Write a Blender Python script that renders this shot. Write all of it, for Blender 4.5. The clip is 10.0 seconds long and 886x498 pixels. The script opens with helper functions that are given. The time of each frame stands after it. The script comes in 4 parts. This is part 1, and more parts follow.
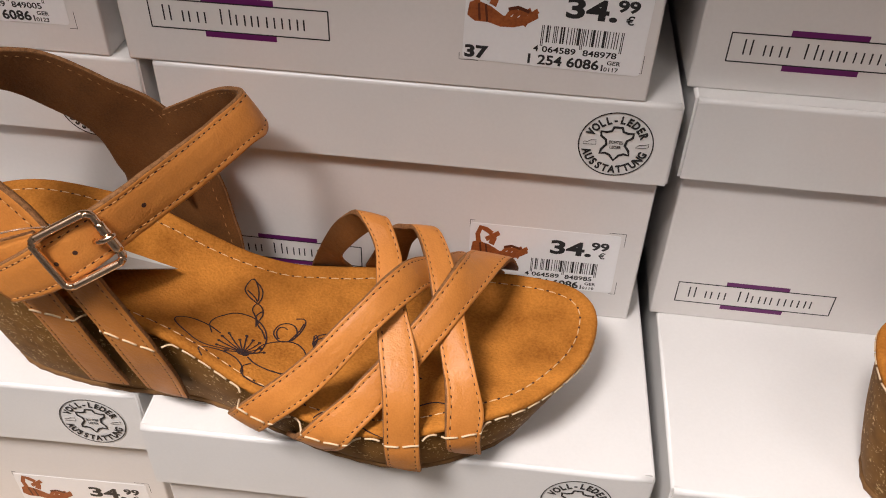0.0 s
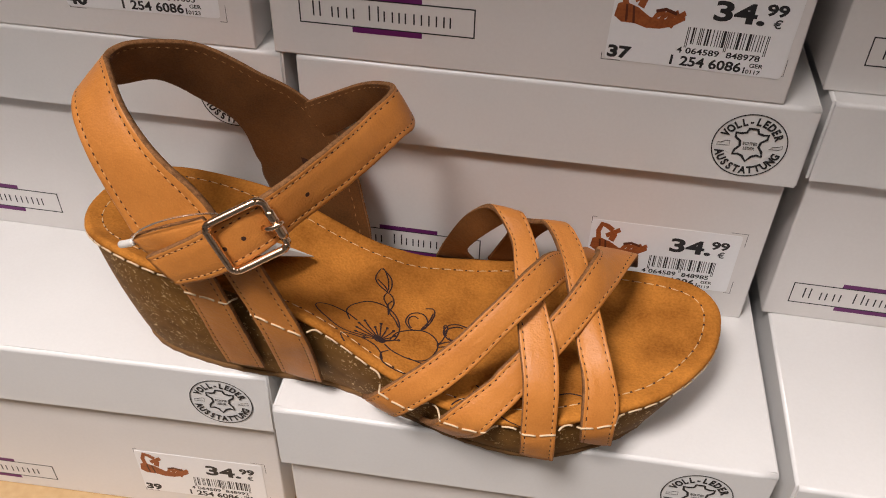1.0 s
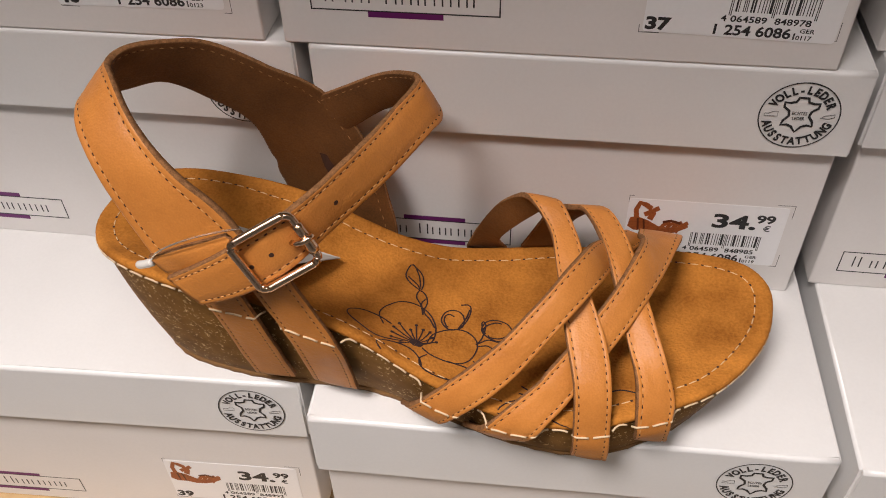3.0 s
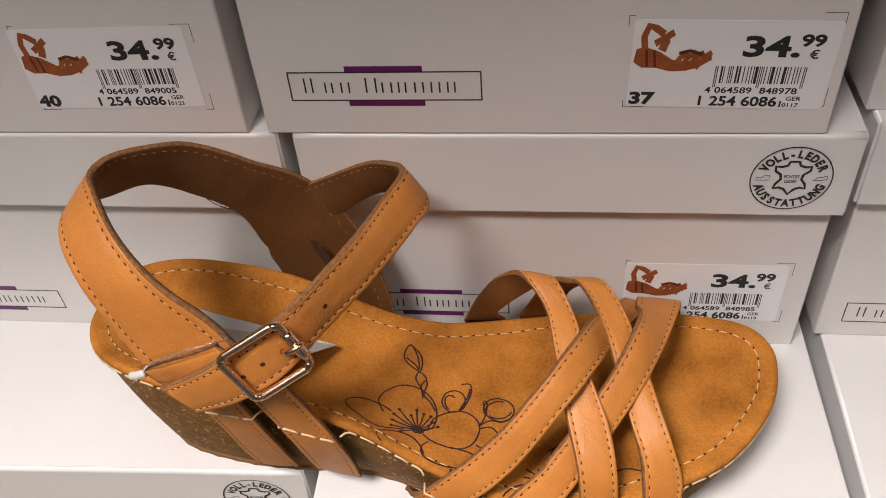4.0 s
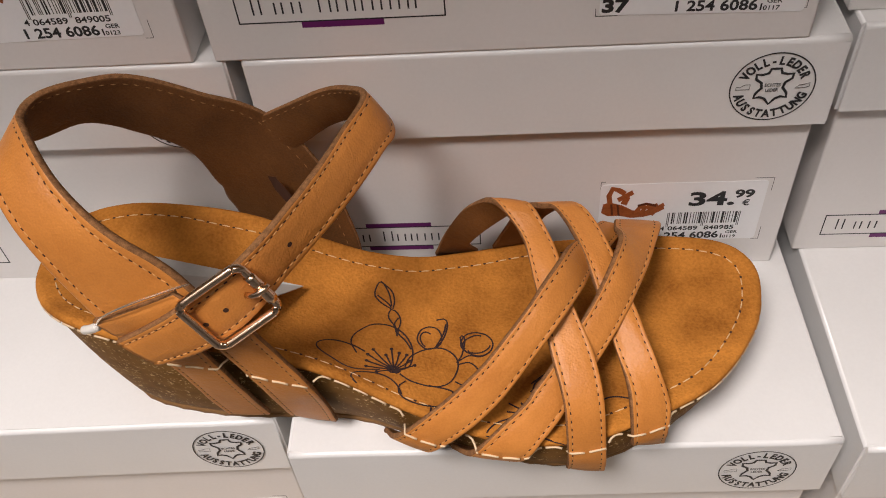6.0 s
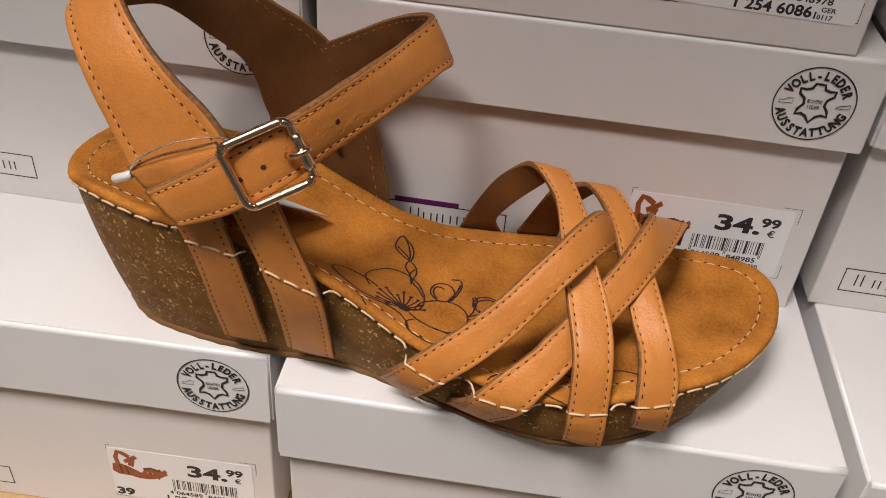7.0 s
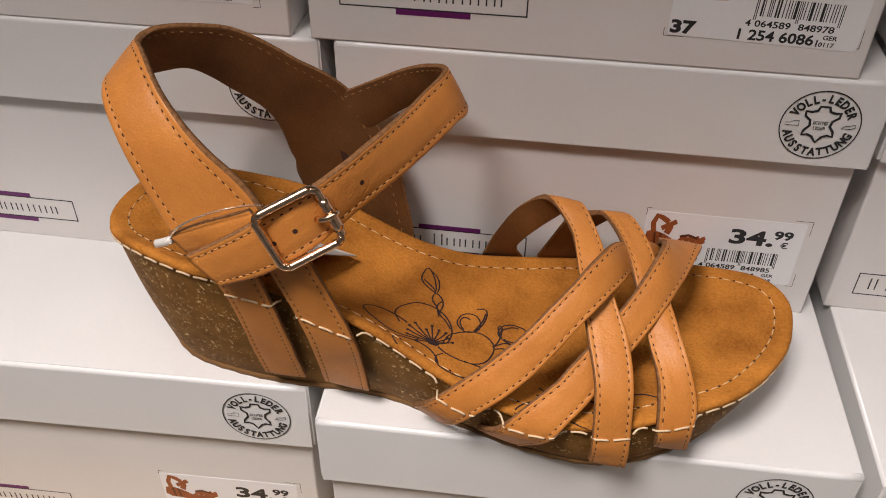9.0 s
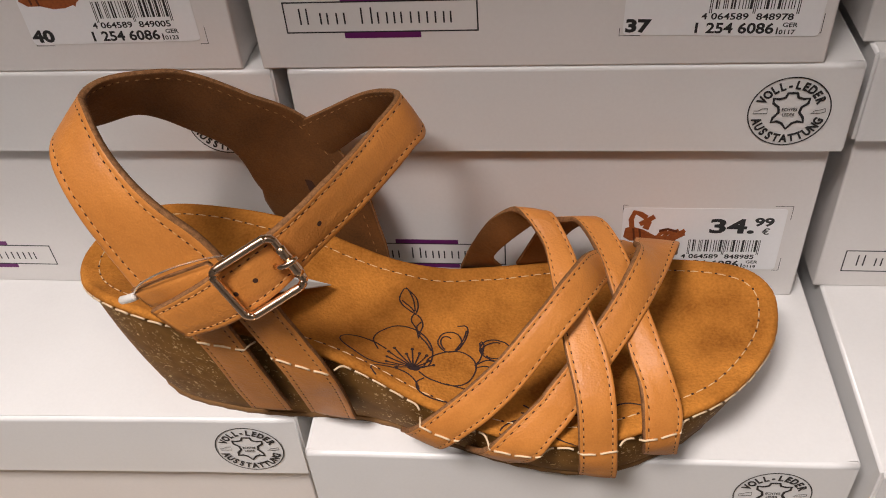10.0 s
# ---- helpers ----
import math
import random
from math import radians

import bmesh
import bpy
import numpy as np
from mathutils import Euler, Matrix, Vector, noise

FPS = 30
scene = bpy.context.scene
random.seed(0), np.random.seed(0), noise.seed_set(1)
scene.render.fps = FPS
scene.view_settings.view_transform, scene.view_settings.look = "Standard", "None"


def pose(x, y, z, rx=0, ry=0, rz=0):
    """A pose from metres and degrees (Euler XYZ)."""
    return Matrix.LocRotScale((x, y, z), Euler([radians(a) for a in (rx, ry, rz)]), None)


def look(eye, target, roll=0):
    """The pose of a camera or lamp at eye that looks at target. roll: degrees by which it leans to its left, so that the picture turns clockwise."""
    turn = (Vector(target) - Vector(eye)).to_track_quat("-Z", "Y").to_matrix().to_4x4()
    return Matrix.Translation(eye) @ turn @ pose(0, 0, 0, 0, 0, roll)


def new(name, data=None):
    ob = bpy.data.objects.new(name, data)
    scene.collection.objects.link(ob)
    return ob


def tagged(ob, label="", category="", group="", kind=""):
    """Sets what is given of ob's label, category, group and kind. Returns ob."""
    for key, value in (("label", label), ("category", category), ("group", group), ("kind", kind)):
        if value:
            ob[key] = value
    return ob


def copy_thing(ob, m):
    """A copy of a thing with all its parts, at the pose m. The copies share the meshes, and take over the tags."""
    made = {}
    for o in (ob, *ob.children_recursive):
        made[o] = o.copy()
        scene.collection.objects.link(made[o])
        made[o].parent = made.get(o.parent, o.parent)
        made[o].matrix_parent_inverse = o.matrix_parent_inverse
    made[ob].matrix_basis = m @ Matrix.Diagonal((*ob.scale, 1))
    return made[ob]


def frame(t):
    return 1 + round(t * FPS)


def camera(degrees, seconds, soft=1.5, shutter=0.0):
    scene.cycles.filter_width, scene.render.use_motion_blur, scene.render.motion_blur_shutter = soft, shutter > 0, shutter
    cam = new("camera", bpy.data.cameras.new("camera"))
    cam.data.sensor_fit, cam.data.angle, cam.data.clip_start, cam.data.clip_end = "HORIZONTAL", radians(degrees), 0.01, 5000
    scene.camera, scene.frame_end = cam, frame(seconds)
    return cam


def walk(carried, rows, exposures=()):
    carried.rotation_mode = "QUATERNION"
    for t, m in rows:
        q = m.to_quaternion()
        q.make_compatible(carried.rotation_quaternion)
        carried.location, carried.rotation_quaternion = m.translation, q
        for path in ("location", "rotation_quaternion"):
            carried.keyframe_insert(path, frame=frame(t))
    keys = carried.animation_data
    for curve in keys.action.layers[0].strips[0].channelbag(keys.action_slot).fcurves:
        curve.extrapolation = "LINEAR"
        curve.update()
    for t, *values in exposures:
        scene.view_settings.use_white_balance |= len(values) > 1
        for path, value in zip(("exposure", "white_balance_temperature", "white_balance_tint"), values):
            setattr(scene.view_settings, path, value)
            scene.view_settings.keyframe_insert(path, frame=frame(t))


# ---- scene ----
from mathutils.bvhtree import BVHTree

cam = camera(54.0, 10.0, soft=1.0)
PATH = [
    (0, (0.149, -0.289, 0.283), (-0.018, 1.225, -1.013), 1.7),
    (0.5, (0.121, -0.301, 0.288), (-0.104, 1.2, -1.014), 1.5),
    (1, (0.109, -0.302, 0.287), (-0.121, 1.196, -1.019), 1.6),
    (1.5, (0.103, -0.294, 0.286), (-0.123, 1.185, -1.041), 1.2),
    (2, (0.101, -0.301, 0.284), (-0.149, 1.203, -1.011), 1.8),
    (2.5, (0.094, -0.282, 0.288), (-0.129, 1.16, -1.079), -0.6),
    (2.7, (0.092, -0.28, 0.287), (-0.128, 1.152, -1.091), -1.2),
    (3.8, (0.095, -0.263, 0.293), (-0.139, 1.126, -1.126), -4.4),
    (4, (0.097, -0.257, 0.303), (-0.148, 1.183, -1.064), -5.6),
    (4.5, (0.106, -0.231, 0.301), (-0.081, 1.259, -1.021), -6.7),
    (5, (0.108, -0.228, 0.297), (-0.046, 1.265, -1.024), -6.8),
    (5.5, (0.106, -0.228, 0.291), (-0.072, 1.079, -1.212), -8.3),
    (5.7, (0.097, -0.235, 0.293), (-0.065, 1.07, -1.214), -7.4),
    (6.8, (0.086, -0.282, 0.246), (-0.106, 1.274, -0.997), 0.7),
    (7, (0.084, -0.298, 0.235), (-0.074, 1.29, -0.971), 4.9),
    (7.5, (0.073, -0.317, 0.24), (-0.042, 1.352, -0.855), 7.1),
    (8, (0.074, -0.316, 0.241), (-0.067, 1.342, -0.869), 6.2),
    (8.5, (0.076, -0.31, 0.245), (-0.077, 1.33, -0.889), 5.3),
    (9, (0.083, -0.295, 0.264), (-0.124, 1.239, -1.002), 0.8),
    (9.5, (0.094, -0.274, 0.276), (-0.138, 1.207, -1.048), -4.3),
    (10, (0.097, -0.277, 0.276), (-0.139, 1.205, -1.047), -5.2),
]
walk(cam, [(t, look(eye, target, roll)) for t, eye, target, roll in PATH],
     [(0, 0.18), (0.5, 0.05), (1, 0.0), (2.7, 0.0), (4, 0.07), (5, 0.16), (5.5, 0.02), (7, -0.08), (9, -0.07), (10, -0.01)])

# ---- world and lamps ----
world = bpy.data.worlds.new("shop_air")
scene.world = world
world.use_nodes = True
world.node_tree.nodes["Background"].inputs[0].default_value = (0.95, 0.97, 1.0, 1)
world.node_tree.nodes["Background"].inputs[1].default_value = 0.005


def area_lamp(name, eye, target, size, size_y, power, colour):
    d = bpy.data.lights.new(name, "AREA")
    d.shape, d.size, d.size_y, d.energy, d.color = "RECTANGLE", size, size_y, power, colour
    ob = new(name, d)
    ob.matrix_world = look(eye, target)
    return ob


WARM = (1.0, 0.915, 0.885)
area_lamp("ceiling_lamp_front", (-0.36, -0.82, 1.64), (0.02, -0.03, 0.05), 0.44, 0.50, 47, WARM)
# unseen fill from the right, added to lift the strap beyond the buckle
area_lamp("fill_light_side", (0.62, -0.98, 1.64), (0.05, -0.05, 0.05), 0.44, 0.50, 5, WARM)
# two weak lamps left and right, unseen, added as ambient fill
area_lamp("fill_light_row", (-1.7, -1.1, 1.68), (-1.6, -1.0, 0), 1.2, 0.6, 0.7, WARM)
area_lamp("fill_light_row", (1.7, -1.1, 1.68), (1.6, -1.0, 0), 1.2, 0.6, 0.7, WARM)
# wide weak lamp behind the camera, also added fill
area_lamp("fill_light_back", (0.2, -2.6, 1.68), (0.2, -2.5, 0), 2.4, 0.4, 1.7, WARM)
scene.view_settings.exposure = 0.0


# ---- materials ----
def principled(name, rough=0.5, metal=0.0, spec=0.5):
    m = bpy.data.materials.new(name)
    m.use_nodes = True
    n = m.node_tree.nodes
    b = n["Principled BSDF"]
    b.inputs["Roughness"].default_value = rough
    b.inputs["Metallic"].default_value = metal
    b.inputs["Specular IOR Level"].default_value = spec
    return m, n, m.node_tree.links, b


def plain(name, colour, rough=0.6, metal=0.0):
    m, n, l, b = principled(name, rough, metal)
    b.inputs["Base Color"].default_value = (*colour, 1)
    return m


def grained(name, dark, light, rough=0.5, coarse=60.0, fine=900.0, bump=0.15, dist=0.0004, mix=0.5, spec=0.5, contrast=(0.3, 0.7), voro=0.0, crease=0.0):
    """Two-scale colour noise and fine relief in metres."""
    m, n, l, b = principled(name, rough, 0.0, spec)
    tc = n.new("ShaderNodeTexCoord")
    a, f = n.new("ShaderNodeTexNoise"), n.new("ShaderNodeTexNoise")
    a.inputs["Scale"].default_value, a.inputs["Detail"].default_value = coarse, 6
    f.inputs["Scale"].default_value, f.inputs["Detail"].default_value = fine, 3
    add = n.new("ShaderNodeMix")
    add.inputs["Factor"].default_value = mix
    ramp = n.new("ShaderNodeValToRGB")
    ramp.color_ramp.elements[0].position, ramp.color_ramp.elements[1].position = contrast
    ramp.color_ramp.elements[0].color, ramp.color_ramp.elements[1].color = (*dark, 1), (*light, 1)
    bp = n.new("ShaderNodeBump")
    bp.inputs["Strength"].default_value, bp.inputs["Distance"].default_value = bump, dist
    for t in (a, f):
        l.new(tc.outputs["Object"], t.inputs["Vector"])
    l.new(a.outputs["Fac"], add.inputs[2])
    l.new(f.outputs["Fac"], add.inputs[3])
    l.new(add.outputs[0], ramp.inputs["Fac"])
    l.new(ramp.outputs["Color"], b.inputs["Base Color"])
    if voro:
        v = n.new("ShaderNodeTexVoronoi")
        v.inputs["Scale"].default_value = voro
        l.new(tc.outputs["Object"], v.inputs["Vector"])
        l.new(v.outputs["Distance"], bp.inputs["Height"])
    else:
        l.new(f.outputs["Fac"], bp.inputs["Height"])
    l.new(bp.outputs["Normal"], b.inputs["Normal"])
    if crease:
        w = n.new("ShaderNodeTexNoise")
        w.inputs["Scale"].default_value, w.inputs["Detail"].default_value, w.inputs["Distortion"].default_value = 190, 5, 1.2
        c = n.new("ShaderNodeBump")
        c.inputs["Strength"].default_value, c.inputs["Distance"].default_value = crease, 0.0012
        l.new(tc.outputs["Object"], w.inputs["Vector"])
        l.new(w.outputs["Fac"], c.inputs["Height"])
        l.new(c.outputs["Normal"], bp.inputs["Normal"])
    return m


def cork_material():
    m, n, l, b = principled("cork_granulate", 0.75, 0.0, 0.25)
    tc = n.new("ShaderNodeTexCoord")
    base, warp = n.new("ShaderNodeTexNoise"), n.new("ShaderNodeTexNoise")
    base.inputs["Scale"].default_value, base.inputs["Detail"].default_value = 140, 8
    warp.inputs["Scale"].default_value = 500
    r1 = n.new("ShaderNodeValToRGB")
    r1.color_ramp.elements[0].position, r1.color_ramp.elements[1].position = 0.3, 0.75
    r1.color_ramp.elements[0].color, r1.color_ramp.elements[1].color = (0.17, 0.075, 0.014, 1), (0.28, 0.135, 0.03, 1)
    warped = n.new("ShaderNodeMix")
    warped.data_type = "VECTOR"
    warped.inputs["Factor"].default_value = 0.004
    l.new(tc.outputs["Object"], warped.inputs[4])
    l.new(warp.outputs["Color"], warped.inputs[5])
    v, v2 = n.new("ShaderNodeTexVoronoi"), n.new("ShaderNodeTexVoronoi")
    v.inputs["Scale"].default_value, v2.inputs["Scale"].default_value = 270, 620
    chip, chip2 = n.new("ShaderNodeValToRGB"), n.new("ShaderNodeValToRGB")
    for c, w in ((chip, 0.15), (chip2, 0.17)):
        c.color_ramp.interpolation = "EASE"
        c.color_ramp.elements[0].position, c.color_ramp.elements[1].position = w, w + 0.07
        c.color_ramp.elements[0].color, c.color_ramp.elements[1].color = (1, 1, 1, 1), (0, 0, 0, 1)
    l.new(tc.outputs["Object"], base.inputs["Vector"])
    l.new(tc.outputs["Object"], warp.inputs["Vector"])
    l.new(warped.outputs[1], v.inputs["Vector"])
    l.new(warped.outputs[1], v2.inputs["Vector"])
    l.new(v.outputs["Distance"], chip.inputs["Fac"])
    l.new(v2.outputs["Distance"], chip2.inputs["Fac"])
    gate = n.new("ShaderNodeTexNoise")
    gate.inputs["Scale"].default_value = 110
    l.new(tc.outputs["Object"], gate.inputs["Vector"])
    g2 = n.new("ShaderNodeValToRGB")
    g2.color_ramp.elements[0].position, g2.color_ramp.elements[1].position = 0.39, 0.51
    l.new(gate.outputs["Fac"], g2.inputs["Fac"])
    mx = n.new("ShaderNodeMath")
    mx.operation = "MAXIMUM"
    l.new(chip.outputs["Color"], mx.inputs[0])
    l.new(chip2.outputs["Color"], mx.inputs[1])
    mul = n.new("ShaderNodeMath")
    mul.operation = "MULTIPLY"
    l.new(mx.outputs[0], mul.inputs[0])
    l.new(g2.outputs["Color"], mul.inputs[1])
    l.new(base.outputs["Fac"], r1.inputs["Fac"])
    col = n.new("ShaderNodeMix")
    col.data_type = "RGBA"
    l.new(mul.outputs[0], col.inputs[0])
    l.new(r1.outputs["Color"], col.inputs[6])
    col.inputs[7].default_value = (0.74, 0.50, 0.22, 1)
    l.new(col.outputs[2], b.inputs["Base Color"])
    bp = n.new("ShaderNodeBump")
    bp.inputs["Strength"].default_value, bp.inputs["Distance"].default_value = 0.4, 0.0004
    l.new(mul.outputs[0], bp.inputs["Height"])
    l.new(bp.outputs["Normal"], b.inputs["Normal"])
    return m


CARTON = grained("glossy_white_carton", (0.74, 0.735, 0.725), (0.8, 0.795, 0.785), 0.34, 18, 700, 0.06, 0.0002, 0.3)
_c = CARTON.node_tree.nodes["Principled BSDF"]
_c.inputs["Coat Weight"].default_value, _c.inputs["Coat Roughness"].default_value = 0.2, 0.3
BODY_CARTON = grained("white_carton", (0.715, 0.69, 0.67), (0.775, 0.75, 0.735), 0.48, 14, 600, 0.06, 0.0002, 0.3)
LEATHER = grained("tan_leather", (0.51, 0.180, 0.034), (0.70, 0.274, 0.058), 0.47, 70, 1500, 0.2, 0.0004, 0.35, 0.45, (0.25, 0.75), 1300, 0.28)
LINING = grained("brown_lining_leather", (0.08, 0.032, 0.010), (0.19, 0.078, 0.024), 0.48, 60, 1400, 0.3, 0.0005, 0.4, 0.35, (0.3, 0.7), 0.0, 0.22)
RAW = grained("raw_leather_edge", (0.13, 0.06, 0.025), (0.42, 0.2, 0.08), 0.9, 700, 3000, 0.8, 0.0006, 0.4, 0.2)
SUEDE = grained("ochre_suede", (0.28, 0.099, 0.015), (0.62, 0.243, 0.042), 0.95, 55, 900, 0.8, 0.0006, 0.34, 0.12, (0.31, 0.67))
CORK = cork_material()
RUBBER = grained("brown_rubber", (0.13, 0.06, 0.016), (0.22, 0.105, 0.028), 0.8, 90, 900, 0.3)
THREAD = plain("tan_thread", (0.60, 0.29, 0.09), 0.7)
BED_THREAD = plain("pale_ochre_thread", (0.70, 0.50, 0.27), 0.7)
LINING_THREAD = plain("brown_thread", (0.34, 0.17, 0.06), 0.7)
# near-black brown: the shade inside holes and slit, put in as colour
HOLE = plain("needle_hole_shadow_brown", (0.05, 0.018, 0.008), 0.9)
CREAM = plain("cream_thread", (0.72, 0.55, 0.35), 0.7)
METAL = plain("polished_pale_gold_metal", (0.90, 0.66, 0.47), 0.18, 1.0)
INK = plain("black_ink", (0.018, 0.018, 0.02), 0.5)
BURNT = plain("dark_brown_print", (0.022, 0.007, 0.006), 0.8)
PURPLE = plain("purple_ink", (0.13, 0.012, 0.12), 0.45)
STICKER = grained("white_sticker_paper", (0.84, 0.84, 0.85), (0.88, 0.88, 0.89), 0.38, 30, 600, 0.03)
CARD = grained("grey_white_card", (0.46, 0.455, 0.43), (0.53, 0.525, 0.50), 0.6, 30, 600, 0.05)
PHOTO = grained("printed_tan_brown", (0.22, 0.052, 0.014), (0.42, 0.12, 0.032), 0.45, 300, 900, 0.0)
PHOTO_DARK = plain("printed_dark_brown", (0.1, 0.022, 0.008), 0.45)
NYLON, _n, _l, _b = principled("translucent_nylon", 0.25)
_b.inputs["Base Color"].default_value = (0.88, 0.74, 0.58, 1)
_b.inputs["Transmission Weight"].default_value = 0.85
MILKY, _n, _l, _b = principled("milky_nylon", 0.35)
_b.inputs["Base Color"].default_value = (0.9, 0.86, 0.8, 1)
_b.inputs["Transmission Weight"].default_value = 0.25
WOOD = grained("beech_shelf_laminate", (0.42, 0.27, 0.12), (0.55, 0.38, 0.2), 0.5, 12, 200, 0.05)
PAINT = grained("matt_white_wall_paint", (0.50, 0.485, 0.46), (0.56, 0.54, 0.52), 0.85, 3, 90, 0.1)
FLOORING = grained("grey_shop_flooring", (0.16, 0.15, 0.14), (0.22, 0.21, 0.2), 0.5, 4, 120, 0.1)


# ---- mesh helpers ----
def part(name, me, mats, parent=None, label=""):
    """Links a mesh or bmesh as one object under its thing."""
    if isinstance(me, bmesh.types.BMesh):
        bm, me = me, bpy.data.meshes.new(name)
        bm.to_mesh(me)
        bm.free()
    if not me.materials:
        for m in (mats if isinstance(mats, (list, tuple)) else [mats]):
            me.materials.append(m)
    ob = new(name, me)
    if parent is not None:
        ob.parent = parent
    return tagged(ob, label)


def raw_mesh(name, verts, faces, slots=None, smooth=True):
    me = bpy.data.meshes.new(name)
    me.from_pydata([tuple(v) for v in verts], [], faces)
    if slots:
        me.polygons.foreach_set("material_index", slots)
    me.polygons.foreach_set("use_smooth", [smooth] * len(faces))
    me.update()
    return me


def add_box(bm, x0, x1, y0, y1, z0, z1, bevel=0.0, slot=0):
    r = bmesh.ops.create_cube(bm, size=1)
    bmesh.ops.transform(bm, verts=r["verts"], matrix=Matrix.LocRotScale(((x0 + x1) / 2, (y0 + y1) / 2, (z0 + z1) / 2), None, (x1 - x0, y1 - y0, z1 - z0)))
    if bevel:
        edges = list({e for v in r["verts"] for e in v.link_edges})
        made = bmesh.ops.bevel(bm, geom=edges, offset=bevel, segments=2, affect="EDGES", profile=0.6)
        for f in made["faces"]:
            f.smooth = True
    if slot:
        for v in r["verts"]:
            if v.is_valid:
                for f in v.link_faces:
                    f.material_index = slot


def spline(points, n, closed=False):
    """n points along a smooth curve through the given ones, evenly spaced."""
    p = np.array(points, float)
    k = len(p)
    out = []
    spans = k if closed else k - 1
    for i in range(spans):
        if closed:
            a, b, c, d = p[(i - 1) % k], p[i], p[(i + 1) % k], p[(i + 2) % k]
        else:
            b, c = p[i], p[i + 1]
            a = p[i - 1] if i else 2 * b - c
            d = p[i + 2] if i + 2 < k else 2 * c - b
        for t in np.linspace(0, 1, 24, endpoint=False):
            out.append(0.5 * (2 * b + (c - a) * t + (2 * a - 5 * b + 4 * c - d) * t * t + (3 * b - a - 3 * c + d) * t ** 3))
    out.append(p[0] if closed else p[-1])
    out = np.array(out)
    run = np.concatenate([[0], np.cumsum(np.linalg.norm(np.diff(out, axis=0)[:, :3], axis=1))])
    at = np.linspace(0, run[-1], n, endpoint=not closed)
    return np.array([[np.interp(s, run, out[:, j]) for j in range(p.shape[1])] for s in at])


def unit(v):
    return v / np.maximum(np.linalg.norm(v, axis=-1, keepdims=True), 1e-9)


def tube(points, radius, sides=6, closed=False):
    p = np.array(points, float)
    n = len(p)
    tang = unit(np.roll(p, -1, 0) - np.roll(p, 1, 0)) if closed else unit(np.gradient(p, axis=0))
    up = np.array([0.31, 0.2, 0.93])
    verts, faces = [], []
    for i in range(n):
        a = unit(np.cross(tang[i], up))
        b = np.cross(a, tang[i])
        for j in range(sides):
            w = 2 * math.pi * j / sides
            verts.append(p[i] + radius * (math.cos(w) * a + math.sin(w) * b))
    for i in range(n if closed else n - 1):
        for j in range(sides):
            k, m = (i + 1) % n, (j + 1) % sides
            faces.append((i * sides + j, i * sides + m, k * sides + m, k * sides + j))
    if not closed:
        faces.append(tuple(range(sides))[::-1])
        faces.append(tuple((n - 1) * sides + j for j in range(sides)))
    return verts, faces


def join(pieces):
    verts, faces = [], []
    for v, f in pieces:
        o = len(verts)
        verts += list(v)
        faces += [tuple(i + o for i in g) for g in f]
    return verts, faces


def dash(a, b, side, normal, width, height):
    """A short thread lying on a surface from a to b, rounded down at its ends."""
    c = (a + b) / 2
    s, h = side * width / 2, normal * height
    v = [a - s * 0.6, a + s * 0.6, c - s + h * 0.2, c + s + h * 0.2, b - s * 0.6, b + s * 0.6, c - s * 0.55 + h, c + s * 0.55 + h, a + h * 0.45, b + h * 0.45]
    f = [(0, 2, 6, 8), (8, 7, 3, 1), (8, 6, 7), (2, 4, 9, 6), (7, 9, 5, 3), (6, 9, 7), (0, 8, 1), (4, 5, 9)]
    return v, f


# ---- the shop round the shelf ----
def room():
    z0, z1, x0, x1, y0, y1 = -1.02, 1.75, -3.0, 3.0, -3.6, 0.62
    for name, b, mat, lab in (
        ("floor", (x0, x1, y0, y1, z0 - 0.1, z0), FLOORING, "grey shop floor in front of the shelf"),
        ("ceiling", (x0, x1, y0, y1, z1, z1 + 0.1), PAINT, "white shop ceiling over the shelves"),
        ("wall_north", (x0, x1, y1, y1 + 0.1, z0, z1), PAINT, "plain white wall behind the shoe boxes"),
        ("wall_south", (x0, x1, y0 - 0.1, y0, z0, z1), PAINT, "plain white wall across the aisle"),
        ("wall_west", (x0 - 0.1, x0, y0, y1, z0, z1), PAINT, "plain white side wall of the shop"),
        ("wall_east", (x1, x1 + 0.1, y0, y1, z0, z1), PAINT, "plain white side wall of the shop"),
    ):
        bm = bmesh.new()
        add_box(bm, *b)
        tagged(part(name, bm, mat), lab, name.split("_")[0], kind="structure")


room()
BOX_W, BOX_D, BOX_H, LID_H = 0.206, 0.300, 0.1165, 0.0365
SHELF_Z = -BOX_H


def shelf():
    ob = tagged(new("shelf"), "beech-coloured laminate shelf board under the shoe boxes, with an unseen board added above for shade", "shelf")
    bm = bmesh.new()
    add_box(bm, -0.75, 0.95, -0.135, 0.6, SHELF_Z - 0.022, SHELF_Z, 0.002)
    part("board", bm, WOOD, ob)
    # unseen upper board, added to keep front lamp light off the upper boxes
    bm = bmesh.new()
    add_box(bm, -0.75, 0.95, -0.284, 0.6, 0.60, 0.622, 0.002)
    part("board", bm, WOOD, ob)
    bm = bmesh.new()
    add_box(bm, -0.77, -0.75, -0.13, 0.6, -1.02, 0.70, 0.002)
    part("side_panel", bm, WOOD, ob)
    bm = bmesh.new()
    add_box(bm, 0.95, 0.97, -0.13, 0.6, -1.02, 0.70, 0.002)
    part("side_panel", bm, WOOD, ob)


shelf()


